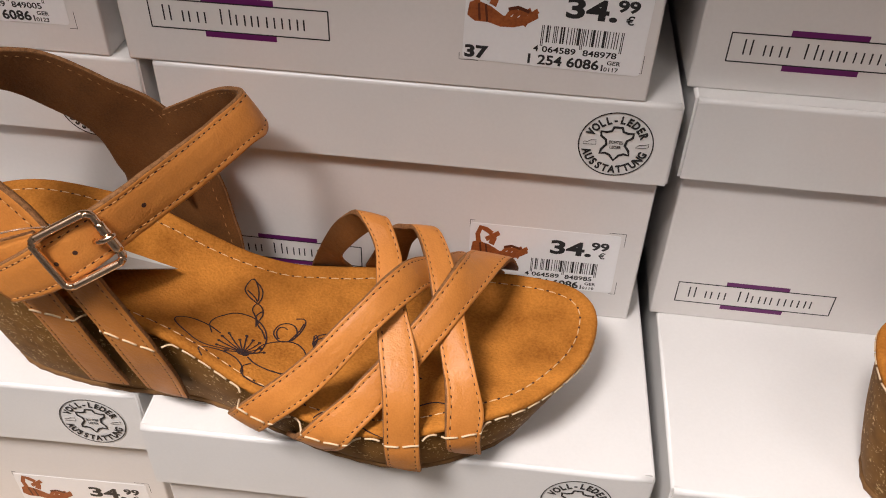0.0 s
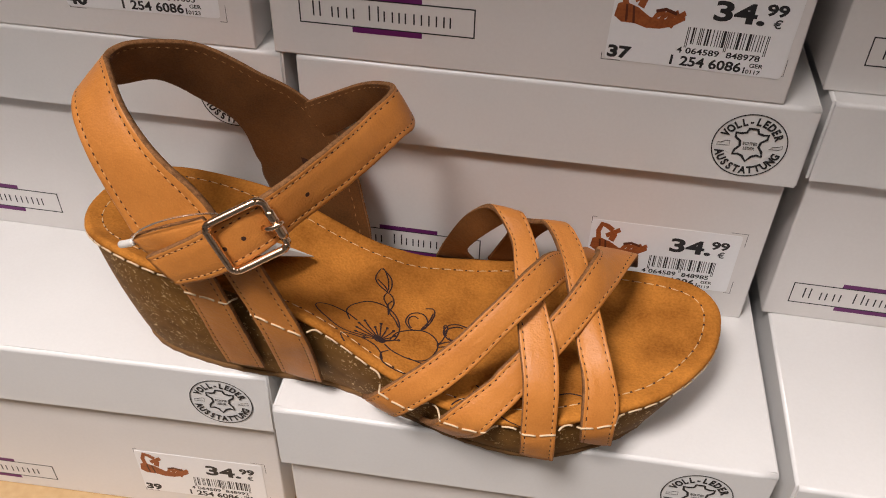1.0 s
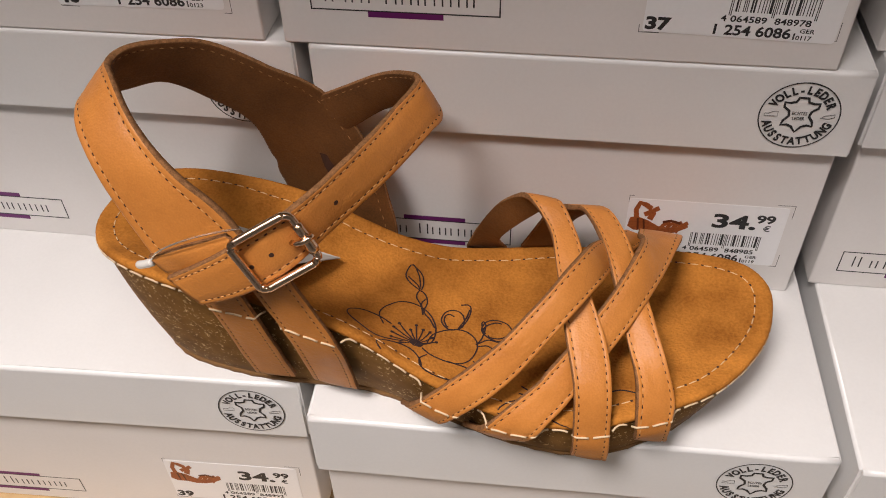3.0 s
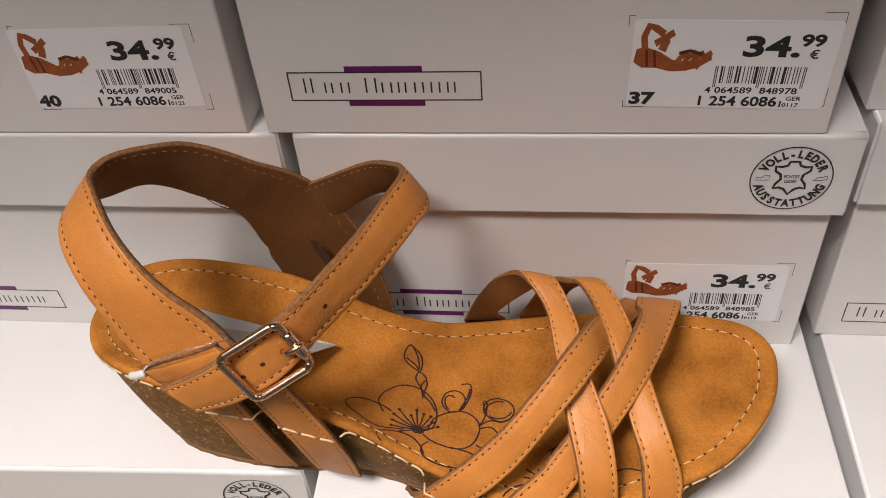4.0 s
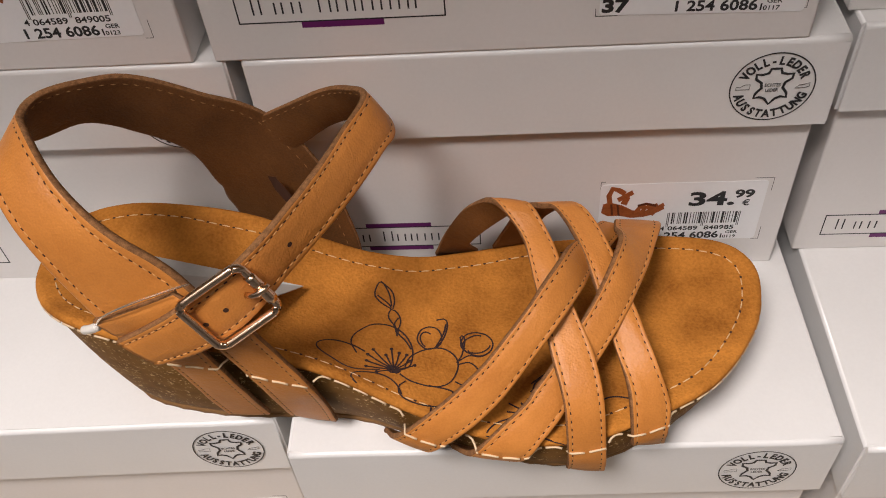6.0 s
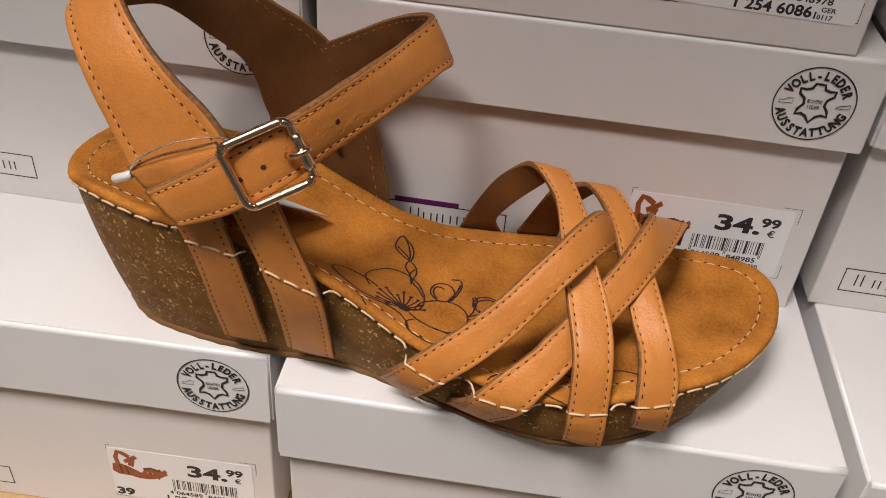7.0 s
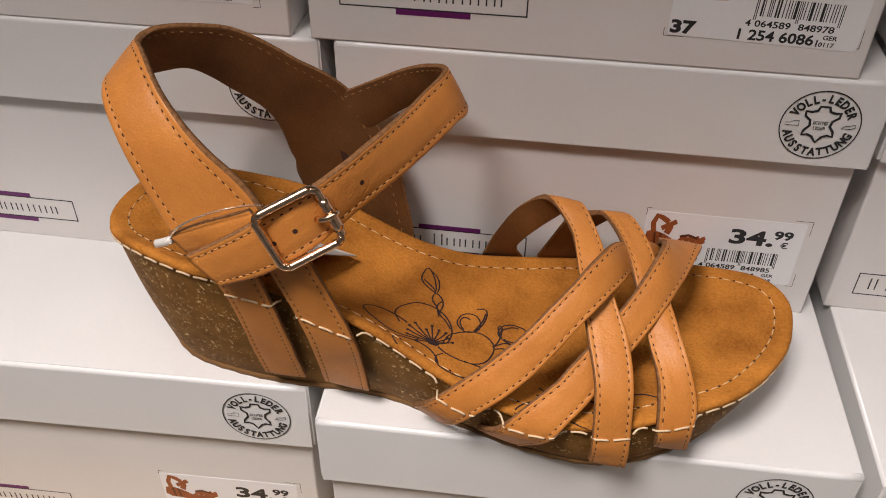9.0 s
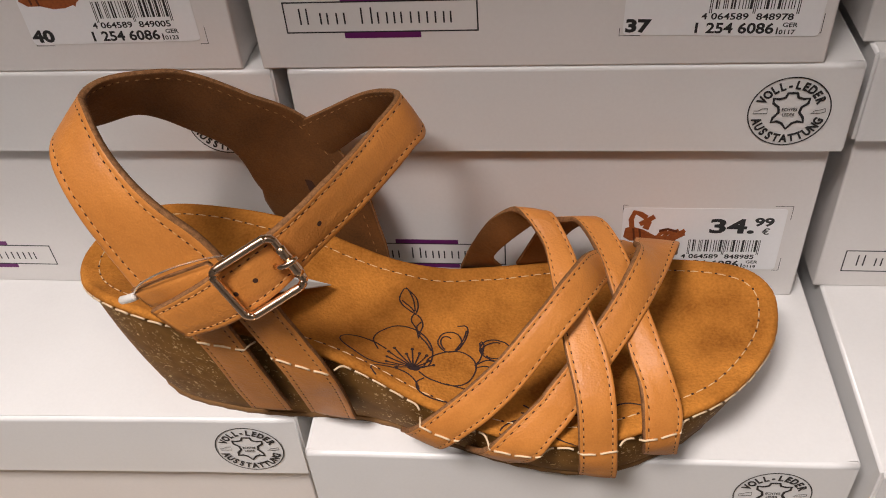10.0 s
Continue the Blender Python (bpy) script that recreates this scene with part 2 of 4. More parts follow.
# ---- printing, built flat in the x-z plane with its face to -y ----
def glyphs(text, size, bold=0.0, align="LEFT", wide=1.0, space=1.0):
    cu = bpy.data.curves.new("lettering", "FONT")
    cu.body, cu.size, cu.offset, cu.align_x, cu.fill_mode, cu.space_character, cu.resolution_u = text, size, bold, align, "BOTH", space, 3
    cu.extrude = 0.00002
    ob = new("lettering", cu)
    bpy.context.view_layer.update()
    me = bpy.data.meshes.new_from_object(ob.evaluated_get(bpy.context.evaluated_depsgraph_get()))
    bpy.data.objects.remove(ob)
    bpy.data.curves.remove(cu)
    verts = [(v.co.x * wide, -v.co.z, v.co.y) for v in me.vertices]
    faces = [tuple(p.vertices) for p in me.polygons]
    bpy.data.meshes.remove(me)
    return verts, faces


def moved(piece, x, z, turn=0.0, y=0.0):
    c, s = math.cos(turn), math.sin(turn)
    return [(x + c * v[0] - s * v[2], v[1] + y, z + s * v[0] + c * v[2]) for v in piece[0]], piece[1]


def bar(x0, x1, z0, z1, y=0.0):
    return [(x0, y, z0), (x1, y, z0), (x1, y, z1), (x0, y, z1)], [(0, 1, 2, 3)]


def stroke(points, width, y=0.0, closed=False):
    """A flat line of that width through points (x, z)."""
    p = np.array(points, float)
    t = unit(np.roll(p, -1, 0) - np.roll(p, 1, 0)) if closed else unit(np.gradient(p, axis=0))
    nrm = np.stack([-t[:, 1], t[:, 0]], 1) * width / 2
    v = [(q[0], y, q[1]) for q in np.concatenate([p - nrm, p + nrm])]
    k = len(p)
    return v, [(i, (i + 1) % k, k + (i + 1) % k, k + i) for i in range(k if closed else k - 1)]


def polygon(points, y=0.0):
    return [(p[0], y, p[1]) for p in points], [tuple(range(len(points)))]


def frame_line(x0, x1, z0, z1, w):
    return join([bar(x0, x1, z0, z0 + w), bar(x0, x1, z1 - w, z1), bar(x0, x0 + w, z0 + w, z1 - w), bar(x1 - w, x1, z0 + w, z1 - w)])


def seal_mesh():
    """Round leather seal, about 29 mm across, round its own middle."""
    R = 0.0142
    ring = [(R * math.cos(a), R * math.sin(a)) for a in np.linspace(0, 2 * math.pi, 72, endpoint=False)]
    out = [stroke(ring, 0.00048, closed=True)]
    for text, size, radius, mid, step, flip in (("VOLL-LEDER", 0.0045, 0.0096, 90, 14.2, 1), ("AUSSTATTUNG", 0.0045, 0.0129, 270, 14.0, -1)):
        for i, ch in enumerate(text):
            a = radians(mid - flip * (i - (len(text) - 1) / 2) * step)
            g = glyphs(ch, size, 0.00021, "CENTER", 0.82)
            out.append(moved(g, radius * math.cos(a), radius * math.sin(a), a - flip * math.pi / 2))
    # the outline of a hide, with thick and thin strokes
    half = [(0.0, 0.0078), (0.0016, 0.0078), (0.0022, 0.0060), (0.0042, 0.0054), (0.0062, 0.0056), (0.0060, 0.0036), (0.0040, 0.0020), (0.0036, -0.0002), (0.0052, -0.0024), (0.0056, -0.0044), (0.0036, -0.0040), (0.0018, -0.0048), (0.0, -0.0072)]
    hide = half + [(-x, z) for x, z in half[-2:0:-1]]
    out.append(stroke(hide, 0.0010, closed=True))
    for word, z in (("ECHTES", 0.0004), ("LEDER", -0.0018)):
        out.append(moved(glyphs(word, 0.0019, 0.00002, "CENTER", 0.82), 0, z))
    shoe = [(-0.0024, -0.0009), (-0.0022, 0.0003), (-0.001, 0.0002), (0.0006, 0.0012), (0.0023, 0.0013), (0.0024, -0.0008)]
    out.append(moved(stroke(shoe, 0.00025, closed=True), -0.0100, 0.0002))
    out.append(moved(stroke([(-0.0024, -0.0008), (-0.001, 0.0004), (0.0006, 0.0006), (0.0024, 0.0012), (0.0025, -0.0002), (0.0008, -0.0008)], 0.00028, closed=True), 0.0100, 0.0002))
    return raw_mesh("seal_print", *join(out), smooth=False)


SEAL = seal_mesh()


def brand_mesh():
    """Framed brand field, 69 mm wide: outline and plain bars in place of the lettering; purple bars above and below."""
    ink = [frame_line(0, 0.069, 0, 0.0120, 0.00052)]
    x = 0.0055
    for i, (w, h) in enumerate(((3.6, 6.2), (0, 0), (3.4, 4.4), (3.8, 4.4), (0, 0), (0, 0), (4.8, 6.2), (4.4, 4.4), (3.4, 4.4), (4.0, 4.4), (4.0, 4.4), (3.4, 4.4))):
        if w:
            for u in (0.0, w * 0.72):
                ink.append(bar(x + u * 0.001, x + u * 0.001 + 0.0006, 0.0033, 0.0033 + h * 0.001))
        x += 0.0058 if w else 0.0016
    v1, f1 = join(ink)
    v2, f2 = join([bar(0.021, 0.0485, 0.0120, 0.0142), bar(0.021, 0.0485, -0.0022, 0.0)])
    verts, faces = join([(v1, f1), (v2, f2)])
    return raw_mesh("brand_print", verts, faces, [0] * len(f1) + [1] * len(f2), smooth=False)


BRAND = brand_mesh()


def picture_mesh():
    """The little printed picture of a wedge sandal on the price labels."""
    a = [polygon([(0, 0.002), (0.0006, 0.0058), (0.003, 0.0066), (0.008, 0.0052), (0.0125, 0.0028), (0.0175, 0.0026), (0.0245, 0.0042), (0.0248, 0.003), (0.0205, 0.0006), (0.0165, -0.0004), (0.012, -0.0006), (0.0075, 0.0004), (0.0028, 0.0004)])]
    d = [stroke([(0.0032, 0.006), (0.0026, 0.0095), (0.0038, 0.0125), (0.0062, 0.0118), (0.0088, 0.0102)], 0.0021, -0.00003),
         stroke([(0.0088, 0.0102), (0.0096, 0.0082), (0.0086, 0.0055)], 0.0026, -0.00003),
         stroke([(0.0062, 0.0075), (0.0092, 0.0092), (0.0118, 0.0108)], 0.0020, -0.00004)]
    for x in (0.0128, 0.0152, 0.0176, 0.02):
        d.append(stroke([(x, 0.0004), (x + 0.0018, 0.0034), (x + 0.0044, 0.0052)], 0.0016, -0.00003))
    v1, f1 = join(a)
    v2, f2 = join(d)
    v3, f3 = join([stroke([(0.0045, 0.0008), (0.0038, 0.0058)], 0.0008, -0.00004), stroke([(0.0072, 0.0005), (0.0062, 0.0056)], 0.0008, -0.00004), stroke([(0.0142, 0.0048), (0.0175, 0.0056), (0.0215, 0.0046)], 0.001, -0.00005)])
    verts, faces = join([(v1, f1), (v2, f2), (v3, f3)])
    return raw_mesh("sandal_picture", [(x * 1.02, y, z * 1.28) for x, y, z in verts], faces, [0] * (len(f1) + len(f2)) + [1] * len(f3), smooth=False)


PICTURE = picture_mesh()
EAN_L = ("0001101", "0011001", "0010011", "0111101", "0100011", "0110001", "0101111", "0111011", "0110111", "0001011")
EAN_P = ("LLLLLL", "LLGLGG", "LLGGLG", "LLGGGL", "LGLLGG", "LGGLLG", "LGGGLL", "LGLGLG", "LGLGGL", "LGGLGL")


def barcode(digits):
    left = ""
    for d, k in zip(digits[1:7], EAN_P[int(digits[0])]):
        c = EAN_L[int(d)]
        left += c if k == "L" else "".join("10"[int(b)] for b in c)[::-1]
    right = "".join("".join("10"[int(b)] for b in EAN_L[int(d)]) for d in digits[7:])
    bits = "101" + left + "01010" + right + "101"
    w = 0.0292 / 95
    out, i = [], 0
    while i < 95:
        j = i
        while j < 95 and bits[j] == "1":
            j += 1
        if j > i:
            low = 0.0 if (i < 3 or 44 < i < 50 or i > 91) else 0.0016
            out.append(bar(i * w, j * w, low, 0.0082))
        i = j + 1
    return out


LABEL_CACHE = {}


def price_label(parent, x, y, z, size, digits, code):
    """White sticker, 65 by 33 mm; x, z are its lower left corner."""
    if size not in LABEL_CACHE:
        bm = bmesh.new()
        vs = [bm.verts.new((px, 0, pz)) for cx, cz, a0 in ((0.0635, 0.0015, -90), (0.0635, 0.0315, 0), (0.0015, 0.0315, 90), (0.0015, 0.0015, 180)) for px, pz in [(cx + 0.0015 * math.cos(radians(a0 + k * 30)), cz + 0.0015 * math.sin(radians(a0 + k * 30))) for k in range(4)]]
        f = bm.faces.new(vs)
        r = bmesh.ops.extrude_face_region(bm, geom=[f])
        bmesh.ops.translate(bm, verts=[v for v in r["geom"] if isinstance(v, bmesh.types.BMVert)], vec=(0, 0.00012, 0))
        sheet = bpy.data.meshes.new("sheet")
        bm.to_mesh(sheet)
        bm.free()
        sheet.materials.append(STICKER)
        words = [moved(glyphs("34.", 0.0102, 0.00034, "LEFT", 1.5), 0.0350, 0.0203), moved(glyphs("99", 0.0058, 0.00022, "LEFT", 1.32), 0.0530, 0.0242), moved(glyphs("\u20ac", 0.0044, 0.00008, "LEFT", 1.05), 0.0566, 0.0196),
                 moved(glyphs(size, 0.0064, 0.0003, "LEFT", 1.3), 0.0006, 0.0012), moved(glyphs(digits[0], 0.0033, 0.00006, "LEFT", 1.15), 0.0256, 0.0060), moved(glyphs(digits[1:7], 0.0033, 0.00006, "LEFT", 1.24), 0.0287, 0.0060),
                 moved(glyphs(digits[7:], 0.0033, 0.00006, "LEFT", 1.24), 0.0434, 0.0060), moved(glyphs("1 254 6086", 0.0053, 0.00014, "LEFT", 1.12), 0.0230, 0.0010), moved(glyphs("1", 0.0034, 0.0001), 0.0503, 0.0008),
                 moved(glyphs("GER", 0.0023, 0.00004, "LEFT", 1.15), 0.0526, 0.0034), moved(glyphs(code, 0.0023, 0.00004, "LEFT", 1.15), 0.0518, 0.0008)]
        LABEL_CACHE[size] = (sheet, raw_mesh("label_print", *join(words), smooth=False), raw_mesh("barcode", *join(barcode(digits)), smooth=False))
    sheet, words, code_bars = LABEL_CACHE[size]
    lab = part("price_label", sheet, STICKER, parent, "white price sticker with barcode and small shoe picture")
    lab.location = (x, y - 0.00014, z)
    for nm, me, mat, at in (("label_print", words, INK, (0, -0.00005, 0)), ("barcode", code_bars, INK, (0.0278, -0.00005, 0.0082)), ("sandal_picture", PICTURE, [PHOTO, PHOTO_DARK], (0.0008, -0.00005, 0.0148))):
        o = tagged(part(nm, me, mat, lab), kind="stuff")
        o.location = at
    return lab


def rim_marks(x, y, z):
    """Thin printed corner marks round the label field."""
    L, w = 0.0072, 0.00022
    x0, x1, z0, z1 = x - 0.0002, x + 0.0668, z - 0.0008, z + 0.0342
    s = [bar(x1 - L, x1, z1 - w, z1), bar(x1 - w, x1, z1 - L, z1 - w), bar(x1 - 0.003, x1, z0, z0 + w), bar(x1 - w, x1, z0 + w, z0 + L), bar(x0, x0 + L, z0, z0 + w), bar(x0, x0 + w, z0 + w, z0 + 0.003), bar(x0, x0 + w, z1 - 0.004, z1), bar(x0, x0 + 0.002, z1 - w, z1)]
    s = [([(p[0], y, p[2]) for p in v], f) for v, f in s]
    return [join(s[0:2]), join(s[2:4]), join(s[4:6]), join(s[6:8])]


# ---- shoe boxes ----
def body_mesh():
    bm = bmesh.new()
    add_box(bm, 0.003, BOX_W - 0.003, 0.005, BOX_D - 0.005, 0, BOX_H - 0.003, 0.0009)
    me = bpy.data.meshes.new("body")
    bm.to_mesh(me)
    bm.free()
    return me


def lid_mesh():
    """Top panel and two side walls folded from one thin board."""
    bm = bmesh.new()
    t, r = 0.0014, 0.0013
    prof = [(0, BOX_H - LID_H), (0, BOX_H - r), (r * 0.3, BOX_H - r * 0.3), (r, BOX_H), (BOX_W * 0.5, BOX_H + 0.0004), (BOX_W - r, BOX_H), (BOX_W - r * 0.3, BOX_H - r * 0.3), (BOX_W, BOX_H - r), (BOX_W, BOX_H - LID_H),
            (BOX_W - t, BOX_H - LID_H), (BOX_W - t, BOX_H - t), (t, BOX_H - t), (t, BOX_H - LID_H)]
    depth = [0.0016, BOX_D - 0.0016]
    rows = [[bm.verts.new((x, y, z)) for x, z in prof] for y in depth]
    k = len(prof)
    for i in range(k):
        j = (i + 1) % k
        f = bm.faces.new((rows[0][i], rows[0][j], rows[1][j], rows[1][i]))
        f.smooth = i in (1, 2, 5, 6)
    for q in rows:
        for cut in ((0, 1, 11, 12), (1, 2, 3, 11), (3, 4, 5, 10, 11), (5, 6, 7, 10), (7, 8, 9, 10)):
            bm.faces.new([q[c] for c in cut])
    bmesh.ops.recalc_face_normals(bm, faces=bm.faces)
    me = bpy.data.meshes.new("lid")
    bm.to_mesh(me)
    bm.free()
    return me


def flap_mesh():
    """Front wall of the lid: turned down from the top with a soft fold."""
    t, r, x0, x1 = 0.0014, 0.0018, 0.0010, BOX_W - 0.0010
    prof = [(0, BOX_H - LID_H), (0, BOX_H - r)] + [(r - r * math.cos(a), BOX_H - r + r * math.sin(a)) for a in np.radians((20, 40, 60, 80))] + [(r + 0.0006, BOX_H + 0.00002), (t, BOX_H - LID_H)]
    k, n = len(prof), 24
    verts, faces = [], []
    for i in range(n):
        x = x0 + (x1 - x0) * i / (n - 1)
        bow = 0.00025 * noise.noise(Vector((x * 30, 3.1, 0)))
        verts += [(x, y + bow, z + 0.4 * bow * (z > BOX_H - 0.01)) for y, z in prof]
    for i in range(n - 1):
        faces += [(i * k + j, (i + 1) * k + j, (i + 1) * k + (j + 1) % k, i * k + (j + 1) % k) for j in range(k)]
    faces += [tuple(range(k)), tuple((n - 1) * k + j for j in range(k))[::-1]]
    me = raw_mesh("front_flap", verts, faces)
    me.polygons.foreach_set("use_smooth", [i % k in (1, 2, 3, 4, 5) for i in range(len(faces))])
    return me


BODY, LID, FLAP = body_mesh(), lid_mesh(), flap_mesh()


def shoe_box(x, y, z, label_text, size="38", digits="4064589848985", code="0119", print_dx=0.0, print_dz=0.0, label_dx=0.0, label_dz=0.0, turn=0.0, logo=True, price=True, seal=True, label_turn=0.0, seal_dx=0.0, seal_dz=0.0):
    """x, y, z: lower front left corner of the lid's outline."""
    ob = tagged(new("shoe_box"), label_text, "shoe box", "stacked shoe boxes")
    ob.matrix_world = pose(x, y, z, 0, 0, turn)
    body = part("body", BODY, BODY_CARTON, ob)
    lid = part("lid", LID, CARTON, ob, "glossy white lid")
    part("front_flap", FLAP, CARTON, lid)
    back = part("back_flap", FLAP, CARTON, lid)
    back.matrix_local = pose(BOX_W, BOX_D, 0, 0, 0, 180)
    front = 0.005 - 0.00008
    if logo:
        o = part("brand_print", BRAND, [INK, PURPLE], body, "framed dark print with purple bars")
        o.location = (0.0105 + print_dx, front, 0.0175 + print_dz)
    if price:
        price_label(body, 0.1285 + label_dx, front, 0.0170 + label_dz, size, digits, code).rotation_euler = (0, radians(label_turn), 0)
        for piece in rim_marks(0.1285 + label_dx * 0.8, front + 0.00002, 0.0172 + label_dz):
            part("corner_mark", raw_mesh("corner_mark", *piece, smooth=False), INK, body)
    if seal:
        o = part("seal_print", SEAL, INK, lid, "round black leather seal print")
        o.location = (0.183 + seal_dx, -0.0004, BOX_H - 0.0190 + seal_dz)
    return ob


shoe_box(0.0, 0.0, 0.0, "white glossy shoe box behind the sandal, with price sticker", print_dz=-0.002, label_dx=-0.0003, label_dz=-0.0016)
shoe_box(-0.0115, -0.0045, BOX_H, "white shoe box stacked on another, price sticker in size 37", "37", "4064589848978", "0117", 0.0045, -0.003, 0.0050, -0.0048, label_turn=1.5)
shoe_box(-0.2115, 0.0, 0.0, "white glossy shoe box behind the heel of the sandal", price=False, print_dz=-0.0065, seal_dx=-0.001, seal_dz=-0.0038)
shoe_box(-0.2190, -0.0045, BOX_H, "white shoe box stacked on another, price sticker in size 40", "40", "4064589849005", "0123", label_dx=-0.0038, label_dz=-0.0055, label_turn=-0.8)
shoe_box(0.2105, 0.0065, 0.0, "white shoe box beside the front of the sandal", price=False, seal=False, print_dx=0.002, print_dz=-0.0085)
shoe_box(0.2045, 0.010, BOX_H, "white shoe box stacked at the row's end", price=False, seal=False, print_dx=0.004, print_dz=-0.0055)
shoe_box(0.0055, -0.0868, -BOX_H, "white glossy shoe box carrying the front of the sandal", price=False, turn=1.2, seal_dx=-0.0055)
shoe_box(-0.2069, -0.0796, -BOX_H, "white shoe box under the heel, price sticker in size 39", "39", "4064589848992", "0121", turn=2.2, print_dz=-0.009, label_dz=-0.0055)
shoe_box(0.2170, -0.086, -BOX_H, "white glossy shoe box carrying the second sandal", price=False, logo=False)
shoe_box(0.4290, -0.086, -BOX_H, "white shoe box under the second sandal's toe", price=False, logo=False)


# ---- the wedge sandal ----
RIM = [(-0.0785, -0.04, 0.063), (-0.075, -0.056, 0.063), (-0.0582, -0.0721, 0.0689), (-0.0334, -0.0801, 0.0672), (-0.0096, -0.0824, 0.0665), (0.0266, -0.0822, 0.0513), (0.0576, -0.0896, 0.0371), (0.085, -0.096, 0.0301), (0.1114, -0.0979, 0.0309), (0.1351, -0.0909, 0.033), (0.16, -0.0775, 0.034), (0.1785, -0.0528, 0.0318), (0.1836, -0.0335, 0.034), (0.1805, -0.0215, 0.035), (0.171, -0.0142, 0.035), (0.1526, -0.0093, 0.033), (0.132, -0.0068, 0.0305), (0.0995, -0.0084, 0.0297), (0.0718, -0.0159, 0.0332), (0.0549, -0.0204, 0.0366), (0.0367, -0.0219, 0.0423), (0.0202, -0.0218, 0.0503), (-0.0058, -0.0183, 0.0605), (-0.0341, -0.0124, 0.0613), (-0.0562, -0.0126, 0.0625), (-0.072, -0.0199, 0.0626)]
NR = 192
rim = spline(RIM, NR, closed=True)
rim_t = unit(np.roll(rim, -1, 0) - np.roll(rim, 1, 0))
rim_out = unit(np.stack([rim_t[:, 1], -rim_t[:, 0], np.zeros(NR)], 1))


def bed_height(x):
    return np.interp(x, [-0.08, -0.03, 0.01, 0.03, 0.05, 0.08, 0.11, 0.15, 0.19], [0.059, 0.058, 0.0490, 0.0400, 0.0335, 0.0285, 0.0270, 0.0285, 0.0315])


def footbed_mesh():
    """Contoured suede bed: rolled edge outside, dished inside."""
    rows = []
    for out, dz in ((-0.0004, -0.0036), (0.0006, -0.0032), (0.0011, -0.0021), (0.0009, -0.0010), (0.0003, -0.0003), (-0.0008, 0.0)):
        rows.append(rim + rim_out * out + np.array([0, 0, dz]))
    u = (rim[:, 0] + 0.0785) / 0.263
    mid = np.stack([-0.045 + 0.19 * u, -0.048 + 0.003 * u, np.zeros(NR)], 1)
    for s in (0.06, 0.12, 0.18, 0.25, 0.33, 0.42, 0.52, 0.63, 0.75, 0.87, 1.0):
        p = rim * (1 - s) + mid * s
        k = (1 - min(1, max(0, (s - 0.03) / 0.72))) ** 1.35
        p[:, 2] = bed_height(p[:, 0]) * (1 - k) + rim[:, 2] * k
        p[:, 2] += 0.0005 * np.array([noise.noise(Vector((q[0] * 60, q[1] * 60, 1.7))) for q in p]) * min(1, s * 5)
        rows.append(p)
    verts = [tuple(v) for r in rows for v in r]
    faces = []
    for r in range(len(rows) - 1):
        for i in range(NR):
            j = (i + 1) % NR
            faces.append((r * NR + i, r * NR + j, (r + 1) * NR + j, (r + 1) * NR + i))
    return raw_mesh("footbed", verts, faces)


def sole_rows():
    x = rim[:, 0]
    inset = np.interp(x, [-0.08, -0.03, 0.02, 0.08, 0.13, 0.19], [0.0120, 0.0130, 0.0116, 0.0075, 0.0055, 0.0085])
    low = rim - rim_out * inset[:, None]
    low[:, 2] = 0.002 + 0.016 * np.clip((x - 0.125) / 0.06, 0, 1) ** 2
    rows = []
    for s in np.linspace(0, 1, 9):
        top = rim + rim_out * -0.0004 + np.array([0, 0, -0.0031])
        p = top * (1 - s) + low * s
        p += rim_out * (0.0012 * math.sin(math.pi * s) - 0.001 * (s > 0.99))
        rows.append(p)
    return rows


def sole_mesh():
    rows = sole_rows()
    verts = [tuple(v) for r in rows for v in r]
    faces = [(r * NR + i, (r + 1) * NR + i, (r + 1) * NR + (i + 1) % NR, r * NR + (i + 1) % NR) for r in range(len(rows) - 1) for i in range(NR)]
    return raw_mesh("cork_wedge", verts, faces)


def outsole_mesh():
    """Thin ribbed rubber under the wedge."""
    low = sole_rows()[-1]
    rows = []
    for out, dz in ((-0.001, 0.0012), (0.0008, 0.0010), (0.0010, -0.0004), (0.0006, -0.0018), (-0.002, -0.0020)):
        p = low + rim_out * out + np.array([0, 0, dz])
        if 0.0 < out:
            p = p + rim_out * (0.00028 * (np.arange(NR) % 3 == 0))[:, None]
        rows.append(p)
    mid = low.copy()
    mid[:, 1] = -0.047
    mid[:, 0] = low[:, 0] * 0.8 + 0.01
    mid[:, 2] = low[:, 2] - 0.002
    rows.append(mid)
    verts = [tuple(v) for r in rows for v in r]
    faces = [(r * NR + i, (r + 1) * NR + i, (r + 1) * NR + (i + 1) % NR, r * NR + (i + 1) % NR) for r in range(len(rows) - 1) for i in range(NR)]
    return raw_mesh("outsole", verts, faces)


